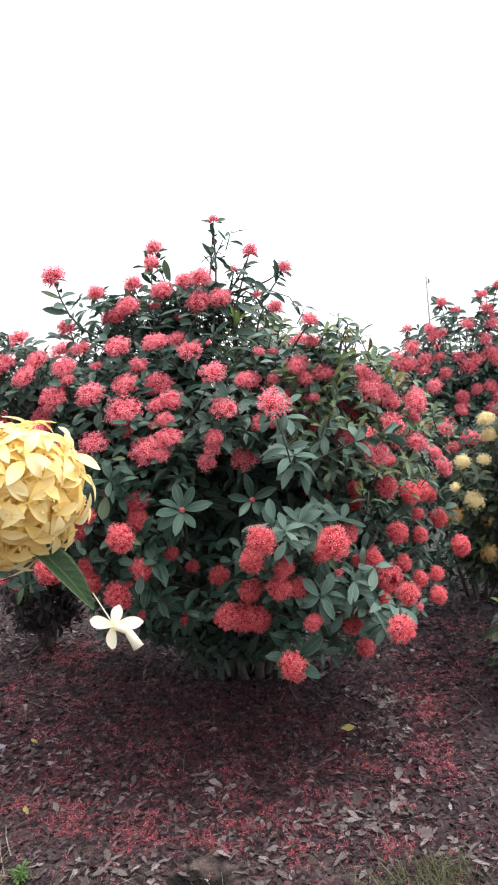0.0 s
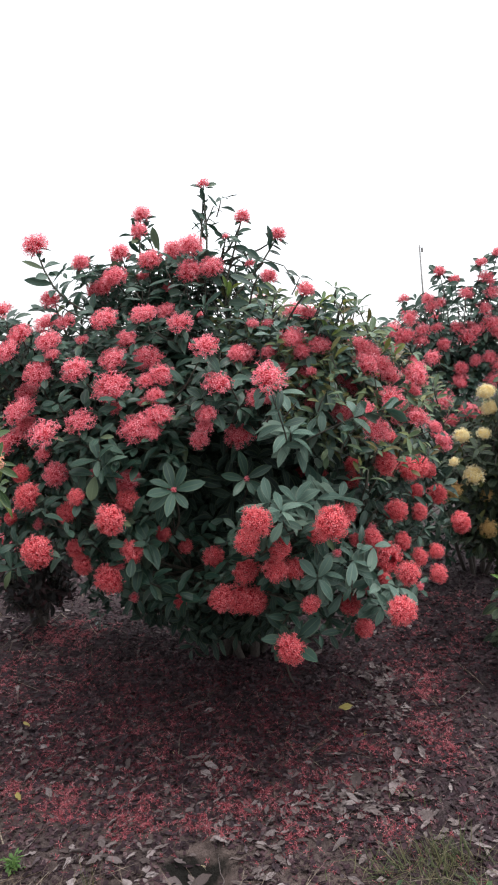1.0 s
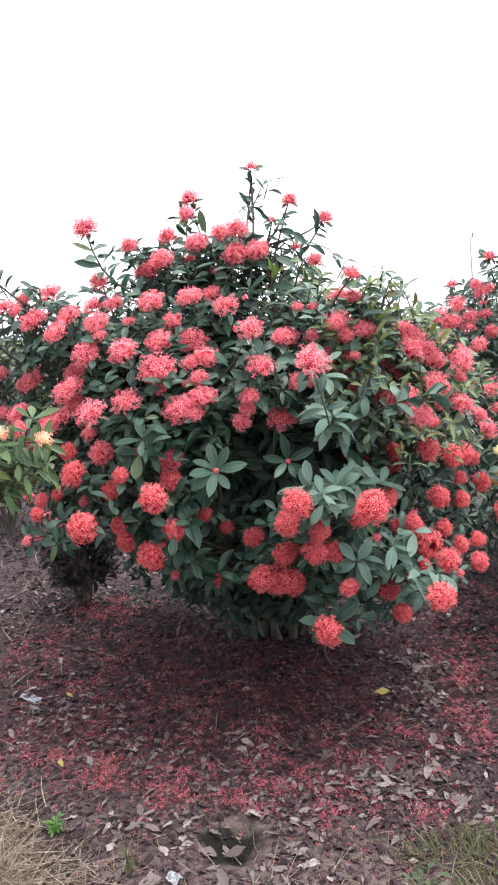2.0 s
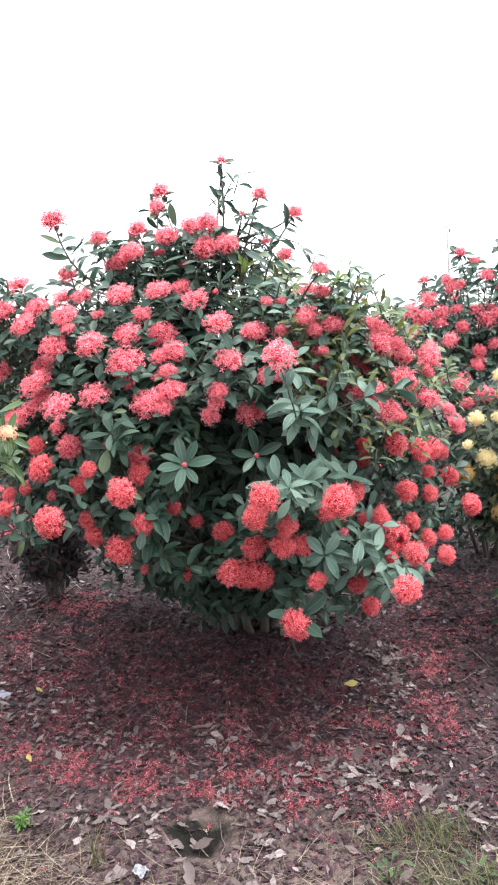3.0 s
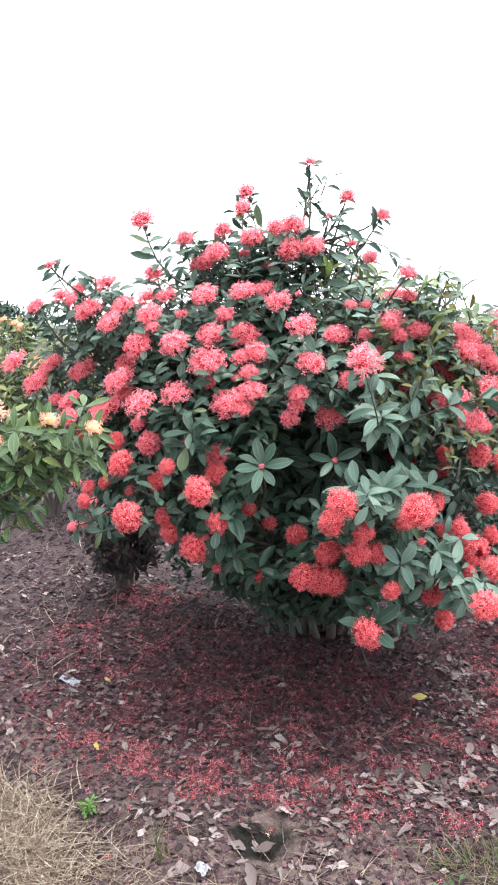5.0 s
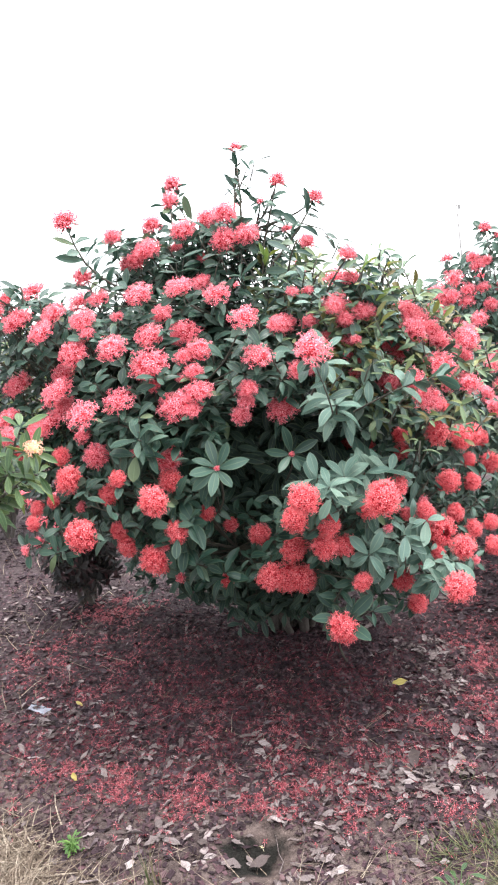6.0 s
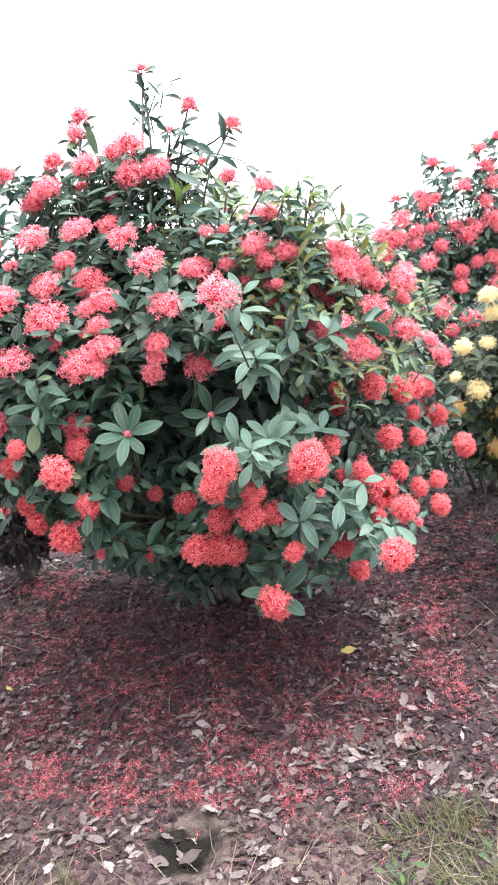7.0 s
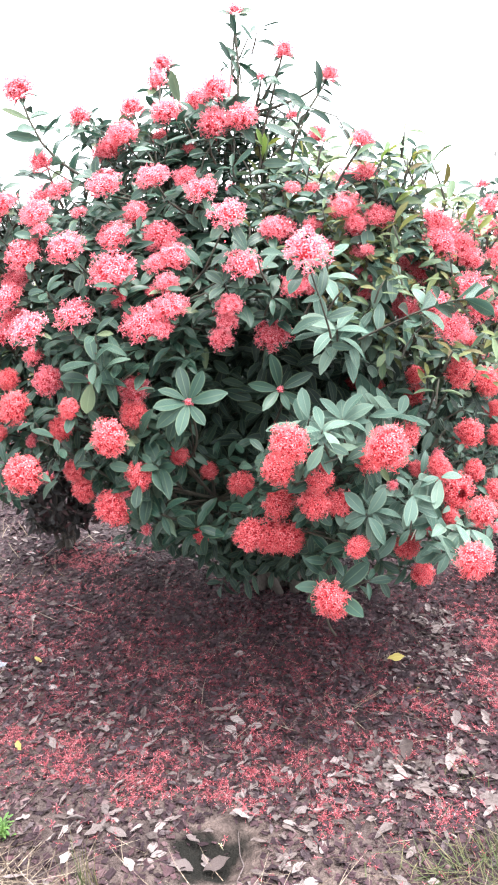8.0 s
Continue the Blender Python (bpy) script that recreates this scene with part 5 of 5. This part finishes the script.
PETAL_MATS += [(0.75, 2.75, 0.07, 0.3, 2.0), (0.78, 3.15, 0.14, 0.16, 0.9), (0.92, 3.5, 0.2, 0.16, 0.9), (0.55, 1.95, 0.05, 0.05, 1.2), (1.08, 4.1, 0.3, 0.3, 0.5), (-0.5, 2.1, 0.7, 0.3, 0.3), (0.2, 2.2, 0.5, 0.35, 0.3), (-0.9, 2.6, 0.4, 0.25, 0.35), (-0.3, 2.6, 0.6, 0.3, 0.25), (-0.95, 3.1, 0.35, 0.3, 0.4), (0.3, 2.05, 0.2, 0.1, 0.6), (0.45, 2.2, 0.15, 0.1, 0.5)]
# where the shade-toned petals lie, mostly beneath the shrub
SHADED_MATS = [(-0.45, 2.75, 0.8, 0.45, 0.8), (0.25, 2.7, 0.6, 0.4, 0.6), (-0.9, 2.35, 0.5, 0.3, 0.5), (0.0, 2.15, 0.9, 0.25, 0.3), (0.8, 3.2, 0.3, 0.5, 0.4)]
LEAF_HEAPS = [(0.57, 3.0, 0.14, 0.16, 1.7), (0.62, 2.8, 0.14, 0.12, 1.6), (0.42, 2.62, 0.14, 0.08, 0.9), (0.57, 2.25, 0.16, 0.08, 0.7), (0.4, 2.13, 0.16, 0.08, 1.0), (0.3, 2.04, 0.16, 0.08, 1.0), (0.47, 1.97, 0.14, 0.07, 0.8), (0.1, 1.95, 0.2, 0.15, 0.4), (0.78, 1.92, 0.08, 0.05, 1.0), (-1.04, 2.45, 0.2, 0.2, 0.5), (-0.58, 2.25, 0.4, 0.14, 0.4), (-0.25, 1.73, 0.3, 0.07, 0.5), (0.1, 1.6, 0.4, 0.15, 0.14), (-1.6, 3.6, 0.4, 0.5, 0.05)]


def red_density(x, y):
    d = sum(k * blob(x, y, cx, cy, rx, ry) for cx, cy, rx, ry, k in PETAL_MATS)
    clump = noise.noise((x * 7, y * 7, 2.0)) * 1.5 + noise.noise((x * 19, y * 19, 4.0)) * 0.8 + 0.4
    return d * max(0.04, clump)


def pale_density(x, y):
    d = 0.05 + sum(k * blob(x, y, cx, cy, rx, ry) for cx, cy, rx, ry, k in LEAF_HEAPS)
    d *= 1 - 0.85 * blob(x, y, -0.35, 2.75, 0.7, 0.38)
    return d * max(0.15, noise.noise((x * 5, y * 5, 7.0)) * 1.3 + 0.6)


def edge(x, y):
    """How thick the litter lies: full round the shrubs, thinning outwards."""
    wob = 0.35 * noise.noise((x * 1.3, y * 1.3, 11.0)) + 0.2 * noise.noise((x * 4, y * 4, 12.0))
    far = max(abs(x + 0.1) / 2.3, abs(y - 2.9) / 1.9) + wob
    return max(0.05, min(1.0, (1.15 - far) / 0.4))


def scatter(count, density, lo, hi, r, limit):
    made, tries = [], 0
    while len(made) < count and tries < limit:
        tries += 1
        x, y = r.uniform(lo[0], hi[0]), r.uniform(lo[1], hi[1])
        if (x + 0.065) ** 2 + ((y - 1.74) * 0.85) ** 2 < 0.0125 and r.random() < 0.93:
            continue
        if r.random() < density(x, y) * min(1, edge(x, y) * 1.6) * (1 - 0.7 * blob(x, y, 1.08, 2.7, 0.28, 0.5)):
            made.append((x, y))
    return made


def litter():
    r = random.Random(77)
    # pale whole leaves, one by one
    meshes = [mesh_of("fallen_leaf", *b, DRY_PALE) for b in DRY_BLADES]
    near = scatter(270, pale_density, (-1.2, 1.45), (1.15, 2.5), r, 60000)
    known = [(-0.32, 1.74, 0.068), (-0.40, 1.77, 0.062), (-0.19, 1.67, 0.068), (0.58, 2.33, 0.066), (0.33, 1.83, 0.066), (0.04, 1.61, 0.07), (-0.05, 1.50, 0.08), (-0.32, 1.50, 0.075), (0.76, 1.9, 0.09), (0.18, 2.2, 0.07), (0.5, 2.1, 0.075), (-0.46, 1.78, 0.055), (0.42, 2.14, 0.08), (0.62, 2.03, 0.06)]
    for x, y, s in known + [(x, y, r.uniform(0.026, 0.054)) for x, y in near]:
        ob = new("fallen_leaf", meshes[r.randrange(8)])
        ob.matrix_basis = lie(x, y, r, s, 0.006, 0.5)
        tagged(ob, "pale grey dry leaf lying on the soil", "leaf", "fallen leaves")
    ob = new("fallen_leaf", meshes[4])
    ob.matrix_basis = aim((-0.1, 1.69, gz(-0.1, 1.69) + 0.012), (0.75, 0.6, 0.2), (-0.1, -0.3, 1), (0.075,) * 3)
    tagged(ob, "pale grey dry leaf lying in a dark hollow", "leaf", "fallen leaves")
    gold = new("fallen_leaf", mesh_of("fallen_leaf", *DRY_BLADES[4], GOLD_LEAF))
    gold.matrix_basis = aim((0.36, 2.68, gz(0.36, 2.68) + 0.03), (0.9, 0.3, 0.15), (-0.2, -0.5, 1), (0.075, 0.068, 0.068))
    tagged(gold, "bright yellow fallen leaf on dark litter", "leaf", "fallen leaves")
    for x, y in ((-0.98, 2.53), (-0.79, 2.02), (0.47, 2.55)):
        ob = new("fallen_leaf", mesh_of("fallen_leaf", *DRY_BLADES[1], GOLD_LEAF))
        ob.matrix_basis = lie(x, y, r, 0.04, 0.008, 0.5)
        tagged(ob, "small ochre fallen leaf on the soil", "leaf", "fallen leaves")
    # the brown carpet
    items = []
    for x, y in scatter(10000, lambda x, y: min(1, pale_density(x, y) * 0.22 + 0.5 * blob(x, y, 0.1, 3.0, 1.4, 0.75) + 0.05), (-3.6, 0.3), (3.4, 5.8), r, 260000):
        items.append((r.randrange(8), lie(x, y, r, r.uniform(0.018, 0.046), 0.003, 0.7)))
    tagged(new("leaf_litter", bake("leaf_litter", DRY_BLADES, items, DRY_DARK)), "brown dry leaf litter over the soil", "leaf litter", kind="stuff")
    # sparser litter on the open ground beyond
    far = [(r.randrange(8), lie(x, y, r, r.uniform(0.02, 0.06), 0.003, 0.7)) for x, y in [(r.uniform(-4.5, -1.3), r.uniform(3.0, 7.5)) for _ in range(5200)] + [(r.uniform(0.7, 2.6), r.uniform(3.2, 6.0)) for _ in range(3000)]]
    tagged(new("leaf_litter", bake("leaf_litter", DRY_BLADES, far, DRY_DARK)), "thin brown leaf litter on the open ground", "leaf litter", kind="stuff")
    items = [(r.randrange(8), lie(x, y, r, r.uniform(0.028, 0.062), 0.004, 0.6)) for x, y in scatter(1300, pale_density, (-3.4, 0.6), (3.0, 5.6), r, 90000)]
    tagged(new("dry_leaves", bake("dry_leaves", DRY_BLADES, items, DRY_PALE)), "pale curled dry leaves over the soil", "leaf litter", kind="stuff")
    items = [(r.randrange(2), lie(x, y, r, r.uniform(0.006, 0.03), 0.003, 0.8)) for x, y in scatter(60000, lambda x, y: 0.22 + 0.75 * blob(x, y, 0, 2.8, 1.2, 0.9), (-3.6, 0.3), (3.4, 5.8), r, 330000)]
    tagged(new("leaf_crumbs", bake("leaf_crumbs", FLAKES, items, CRUMB, False)), "fine crumbled leaves and bark bits", "leaf litter", kind="stuff")
    items = [(r.randrange(5), lie(x, y, r, r.uniform(0.009, 0.015), 0.005, 0.9)) for x, y in scatter(7600, lambda x, y: sum(k * blob(x, y, cx, cy, rx, ry) for cx, cy, rx, ry, k in SHADED_MATS) * max(0.1, 0.6 + noise.noise((x * 6, y * 6, 21.0))), (-1.9, 1.7), (1.4, 3.9), r, 300000)]
    tagged(new("fallen_petals", bake("fallen_petals", FLORETS, items, SHADED_PETAL, False)), "dark maroon florets matted under the shrub", "petals", kind="stuff")
    items = [(r.randrange(5), lie(x, y, r, r.uniform(0.007, 0.0125), 0.007, 0.9)) for x, y in scatter(7200, red_density, (-1.9, 1.5), (1.4, 4.3), r, 260000)]
    tagged(new("fallen_petals", bake("fallen_petals", FLORETS, items, FADED, False)), "fallen red florets scattered under the shrub", "petals", kind="stuff")
    items = [(r.randrange(5), lie(x, y, r, 0.008, 0.006, 0.5)) for x, y in [(1.05, 2.75), (1.12, 2.95), (1.0, 2.5), (0.95, 2.62), (1.18, 3.0), (-0.08, 1.79), (-0.55, 2.1), (-0.3, 2.35)]]
    tagged(new("fallen_petals", bake("fallen_petals", FLORETS, items, YELLOW, False)), "single white florets on the dark soil", "petals", kind="stuff")


def blades(name, label, spots, count, spread, height, lean, width, material, seed, category="grass", kind="stuff"):
    """Grass or straw: bent ribbons round the spots."""
    r = random.Random(seed)
    pieces = []
    for _ in range(count):
        cx, cy, rx, ry = spots[r.randrange(len(spots))]
        x, y = cx + r.gauss(0, 1) * rx * spread, cy + r.gauss(0, 1) * ry * spread
        a, h = r.uniform(0, 6.3), height * r.uniform(0.4, 1.15)
        d = Vector((math.cos(a), math.sin(a), 0))
        tip_lean = lean * r.uniform(0.5, 1.3)
        w = d.cross(UP) * width * r.uniform(0.6, 1.2)
        p0 = Vector((x, y, gz(x, y) - 0.003))
        pts = []
        for i in range(4):
            s = i / 3
            rise = h * (s - 0.35 * tip_lean * s * s) / (0.35 + tip_lean)
            pts.append(p0 + d * h * tip_lean * s ** 1.4 + UP * max(rise, 0.004 + 0.012 * s) + d.cross(UP) * h * 0.12 * math.sin(3 * s + a))
        v, f, uv = [], [], []
        for i, q in enumerate(pts):
            k = 1 - 0.8 * (i / 3) ** 2
            v += [tuple(q - w * k), tuple(q + w * k)]
        for i in range(3):
            f.append((2 * i, 2 * i + 1, 2 * i + 3, 2 * i + 2))
            uv += [(0, i / 3), (1, i / 3), (1, (i + 1) / 3), (0, (i + 1) / 3)]
        pieces.append((np.array(v), f, np.array(uv)))
    return tagged(new(name, joined(name, pieces, material)), label, category, kind=kind)


litter()
blades("dry_grass", "flattened heap of pale dry straw on the soil", [(-0.93, 1.64, 0.13, 0.09), (-1.06, 1.58, 0.2, 0.12), (-0.83, 1.5, 0.1, 0.08), (-0.77, 1.42, 0.12, 0.06), (-0.95, 1.5, 0.2, 0.1)], 2600, 0.75, 0.1, 1.7, 0.0024, STRAW, 1)
blades("dry_grass", "thin dry stalks lying on the soil", [(-0.2, 1.5, 0.3, 0.1), (0.3, 1.5, 0.4, 0.1), (0.55, 1.65, 0.3, 0.15), (-0.6, 1.52, 0.14, 0.09), (-0.66, 1.46, 0.12, 0.07), (-0.52, 1.46, 0.14, 0.06), (-0.4, 2.4, 0.7, 0.4), (0.3, 2.5, 0.6, 0.3), (0.65, 1.5, 0.2, 0.1)], 900, 0.8, 0.1, 1.6, 0.0011, STRAW, 2)
blades("dry_grass", "sparse withered grass on the open ground", [(-2.0, 4.0, 0.7, 0.9), (-2.6, 5.0, 0.9, 1.2), (-1.7, 3.0, 0.4, 0.4), (2.5, 5.5, 1.2, 1.0), (-4.5, 8.0, 2.0, 2.0)], 650, 0.9, 0.12, 1.2, 0.0022, STRAW, 3)
blades("grass_tuft", "tuft of thin yellow-green grass beside the straw", [(-0.37, 1.56, 0.012, 0.012)], 26, 1.0, 0.11, 0.35, 0.0016, GRASS, 4, "grass", "stuff")
blades("grass_tuft", "ragged tuft of green and yellow grass", [(0.66, 1.80, 0.065, 0.05)], 230, 1.0, 0.07, 0.7, 0.0016, GRASS, 5, "grass", "stuff")
blades("grass_tuft", "ragged tuft of green and yellow grass", [(0.5, 1.74, 0.06, 0.03)], 60, 1.0, 0.08, 0.9, 0.0015, GRASS, 6, "grass", "stuff")
blades("grass_tuft", "ragged tuft of green and yellow grass", [(0.72, 1.62, 0.08, 0.05)], 110, 1.0, 0.075, 0.8, 0.0016, GRASS, 7, "grass", "stuff")
blades("dry_grass", "matted withered grass round the green tufts", [(0.68, 1.74, 0.13, 0.07), (0.74, 1.62, 0.12, 0.05)], 260, 1.0, 0.075, 1.3, 0.0013, GRASS, 9)
blades("grass_tuft", "low sprig of green grass near red petals", [(0.6, 2.12, 0.04, 0.03)], 30, 1.0, 0.05, 0.8, 0.0014, GRASS, 8, "grass", "stuff")


def weed(x, y, label, material, seed, size, count):
    r = random.Random(seed)
    plant = thing("weed", (x, y, gz(x, y)), label, "weed")
    mesh = [mesh_of("leaf", *BLADES[k], material) for k in range(4)]
    tops = []
    for k in range(count):
        a, h = 2.4 * k, size * r.uniform(0.15, 1.5)
        d = Vector((math.cos(a), math.sin(a), 0))
        top = Vector((x, y, gz(x, y))) + d * size * r.uniform(0.1, 0.7) + UP * h
        tops.append(tube([(x, y, gz(x, y) - 0.004), top], [0.0018, 0.0012], 4))
        part("leaf", mesh[r.randrange(4)], plant, aim(top, d + UP * r.uniform(-0.3, 1.2), UP + wild(r, 0.4), (size * 0.7, size * r.uniform(0.6, 0.9), size * 0.6)))
    part("stalk", joined("stalk", tops, material), plant)


weed(-0.665, 1.69, "small bright green weed at the straw's edge", LEAF_FRESH, 1, 0.03, 40)
weed(0.5, 1.6, "low broad-leaved green weed in the grass", LEAF_BRIGHT, 2, 0.05, 8)
weed(0.76, 1.66, "low broad-leaved green weed in the grass", LEAF_BRIGHT, 3, 0.05, 6)
weed(-1.02, 3.6, "low dark green weed in the litter", LEAF, 4, 0.06, 6)


def crumpled(name, label, category, at, size, material, seed, flat=0.35):
    """A crumpled scrap: a bent, creased sheet."""
    r = random.Random(seed)
    n, v, f = 7, [], []
    for j in range(n + 1):
        for i in range(n + 1):
            u, w = i / n - 0.5, j / n - 0.5
            k = noise.noise((u * 5 + seed, w * 5, 0.3)) * flat + noise.noise((u * 13, w * 13 + seed, 2.0)) * flat * 0.4
            v.append(((u + 0.12 * noise.noise((w * 4, seed, 1.0))) * size[0], (w + 0.15 * noise.noise((u * 4, seed, 5.0))) * size[1], (k + flat * 0.55) * size[1]))
    f = [(j * (n + 1) + i, j * (n + 1) + i + 1, (j + 1) * (n + 1) + i + 1, (j + 1) * (n + 1) + i) for j in range(n) for i in range(n)]
    ob = new(name, mesh_of(name, v, f, np.zeros((len(f) * 4, 2)), material, smooth=False))
    ob.matrix_basis = pose(at[0], at[1], gz(*at) + 0.002, 0, 0, r.uniform(-40, 40))
    return tagged(ob, label, category)


crumpled("foil_scrap", "crumpled silvery foil scrap on the soil", "litter", (-0.225, 1.545), (0.045, 0.036), FOIL, 3)
crumpled("plastic_scrap", "flattened dusty clear plastic scrap among dry leaves", "litter", (-1.17, 2.5), (0.11, 0.05), PLASTIC, 8, 0.25)

# long bare twigs on the litter
for k, (a, b) in enumerate([((-0.68, 2.35), (-0.38, 2.66)), ((-0.5, 2.5), (-0.18, 2.78)), ((0.02, 1.62), (-0.04, 1.82)), ((0.2, 2.42), (0.5, 2.35)), ((-0.55, 1.55), (-0.35, 1.72)), ((0.85, 2.2), (0.98, 2.3))]):
    r2 = random.Random(k)
    pts = [Vector((a[0] + (b[0] - a[0]) * s, a[1] + (b[1] - a[1]) * s, 0)) + Vector((r2.uniform(-0.012, 0.012), r2.uniform(-0.012, 0.012), 0)) for s in (0, 0.25, 0.5, 0.75, 1)]
    pts = [Vector((p.x, p.y, gz(p.x, p.y) + 0.006)) for p in pts]
    tagged(new("fallen_twig", joined("fallen_twig", [tube(pts, [0.0022, 0.002, 0.0018, 0.0015, 0.001], 5)], DRY_PALE)), "thin bare twig lying on the litter", "twig", "fallen twigs")


# ---- far things ----
def far_tree(x, y, height, spread, seed, material):
    r = random.Random(seed)
    tree = thing("tree", (x, y, gz(x, y)), "dark green broadleaf tree at the field's far edge", "tree", "far trees")
    top = Vector((x, y, height * 0.6))
    part("trunk", joined("trunk", [tube([(x, y, -0.2), (x + 0.1, y, height * 0.3), top], [0.18, 0.14, 0.07], 7)] + [tube([Vector((x, y, height * 0.35)), top + wild(r, 1) * spread * 0.5], [0.08, 0.02], 5) for _ in range(5)], BARK), tree)
    items = []
    for _ in range(26):
        c = Vector((x, y, height * 0.62)) + Vector((r.gauss(0, 0.42) * spread, r.gauss(0, 0.42) * spread, r.gauss(0, 0.16) * height))
        c.z = min(c.z, height * 0.97)
        for _ in range(42):
            q = c + Vector((r.gauss(0, 0.28), r.gauss(0, 0.28), r.gauss(0, 0.2))) * spread * 0.5
            items.append((r.randrange(len(BLADES)), aim(q, wild(r, 1), wild(r, 1) + UP * 0.6, (0.4, 0.45, 0.4))))
    part("crown", bake("crown", BLADES, items, material), tree, kind="stuff")


for k, (x, y, h, s) in enumerate([(-28.5, 42, 4.6, 2.4), (-25.0, 41, 3.6, 1.8), (-33, 47, 5.2, 2.6), (-22.8, 52, 3.3, 2.0), (3.6, 62, 3.5, 2.4), (6.2, 64, 3.9, 2.6), (9.5, 60, 3.6, 2.4), (0.5, 66, 2.9, 2.0), (13.5, 66, 4.0, 2.6), (-40, 50, 5.0, 2.6), (18, 62, 3.8, 2.5), (24, 66, 4.0, 2.6)]):
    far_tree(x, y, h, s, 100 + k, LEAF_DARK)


def hedge_row():
    """A low scrubby belt along the far field edge."""
    r = random.Random(55)
    items = []
    for _ in range(5200):
        a = r.uniform(-1.15, 1.15)
        d = r.uniform(55, 75)
        p = Vector((math.sin(a) * d * 1.3, math.cos(a) * d * 0.6 + 36, abs(r.gauss(0, 0.9)) * (1 + 0.5 * math.sin(a * 40))))
        items.append((r.randrange(len(BLADES)), aim(p, wild(r, 1), wild(r, 1) + UP * 0.5, (0.8, 0.8, 0.7))))
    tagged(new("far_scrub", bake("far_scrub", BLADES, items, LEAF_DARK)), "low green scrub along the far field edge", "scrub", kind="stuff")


hedge_row()


def far_house(x, y):
    house = thing("house", (x, y, gz(x, y)), "low grey farm shed with a blue-grey sheet roof", "house")
    w, d, h = 3.4, 3.0, 2.2
    v = [(-w, -d, 0), (w, -d, 0), (w, d, 0), (-w, d, 0), (-w, -d, h), (w, -d, h), (w, d, h), (-w, d, h), (-w, 0, h + 0.7), (w, 0, h + 0.7)]
    f = [(0, 1, 5, 4), (2, 3, 7, 6), (1, 2, 6, 9, 5), (3, 0, 4, 8, 7)]
    part("wall", mesh_of("wall", v, f, np.zeros((18, 2)), WALLING, smooth=False), house, Matrix.Translation((x, y, -0.1)))
    for side in (-1, 1):
        bm = bmesh.new()
        bmesh.ops.create_cube(bm, size=1, matrix=pose(x, y + side * d * 0.54, h + 0.36, side * -12.6, 0, 0) @ Matrix.Diagonal((2 * w + 0.6, d * 1.14, 0.06, 1)))
        me = bpy.data.meshes.new("roof")
        bm.to_mesh(me)
        bm.free()
        me.materials.append(ROOFING)
        part("roof", me, house)


far_house(-25.0, 52.0)


def lamp_pole():
    """The slender leaning pole beyond the shrubs."""
    x, y = 6.5, 45.0
    pole = thing("utility_pole", (x, y, gz(x, y)), "slender leaning concrete pole with a small box at its top", "pole")
    top = Vector((5.95, 45, 7.9))
    part("shaft", joined("shaft", [tube([(x, y, -0.3), Vector((x, y, 0)).lerp(top, 0.5), top], [0.08, 0.062, 0.042], 10)], CONCRETE), pole)
    bm = bmesh.new()
    bmesh.ops.create_cube(bm, size=1, matrix=Matrix.Translation(top + Vector((0.16, 0, -0.3))) @ Matrix.Diagonal((0.12, 0.12, 0.26, 1)))
    bmesh.ops.bevel(bm, geom=bm.edges[:], offset=0.015, segments=2, affect="EDGES")
    me = bpy.data.meshes.new("box")
    bm.to_mesh(me)
    bm.free()
    me.materials.append(CONCRETE)
    arm = part("bracket", joined("bracket", [tube([top + Vector((-0.05, 0, -0.12)), top + Vector((0.24, 0, -0.12))], [0.018, 0.018], 6)], CONCRETE), pole)
    part("box", me, arm)


lamp_pole()
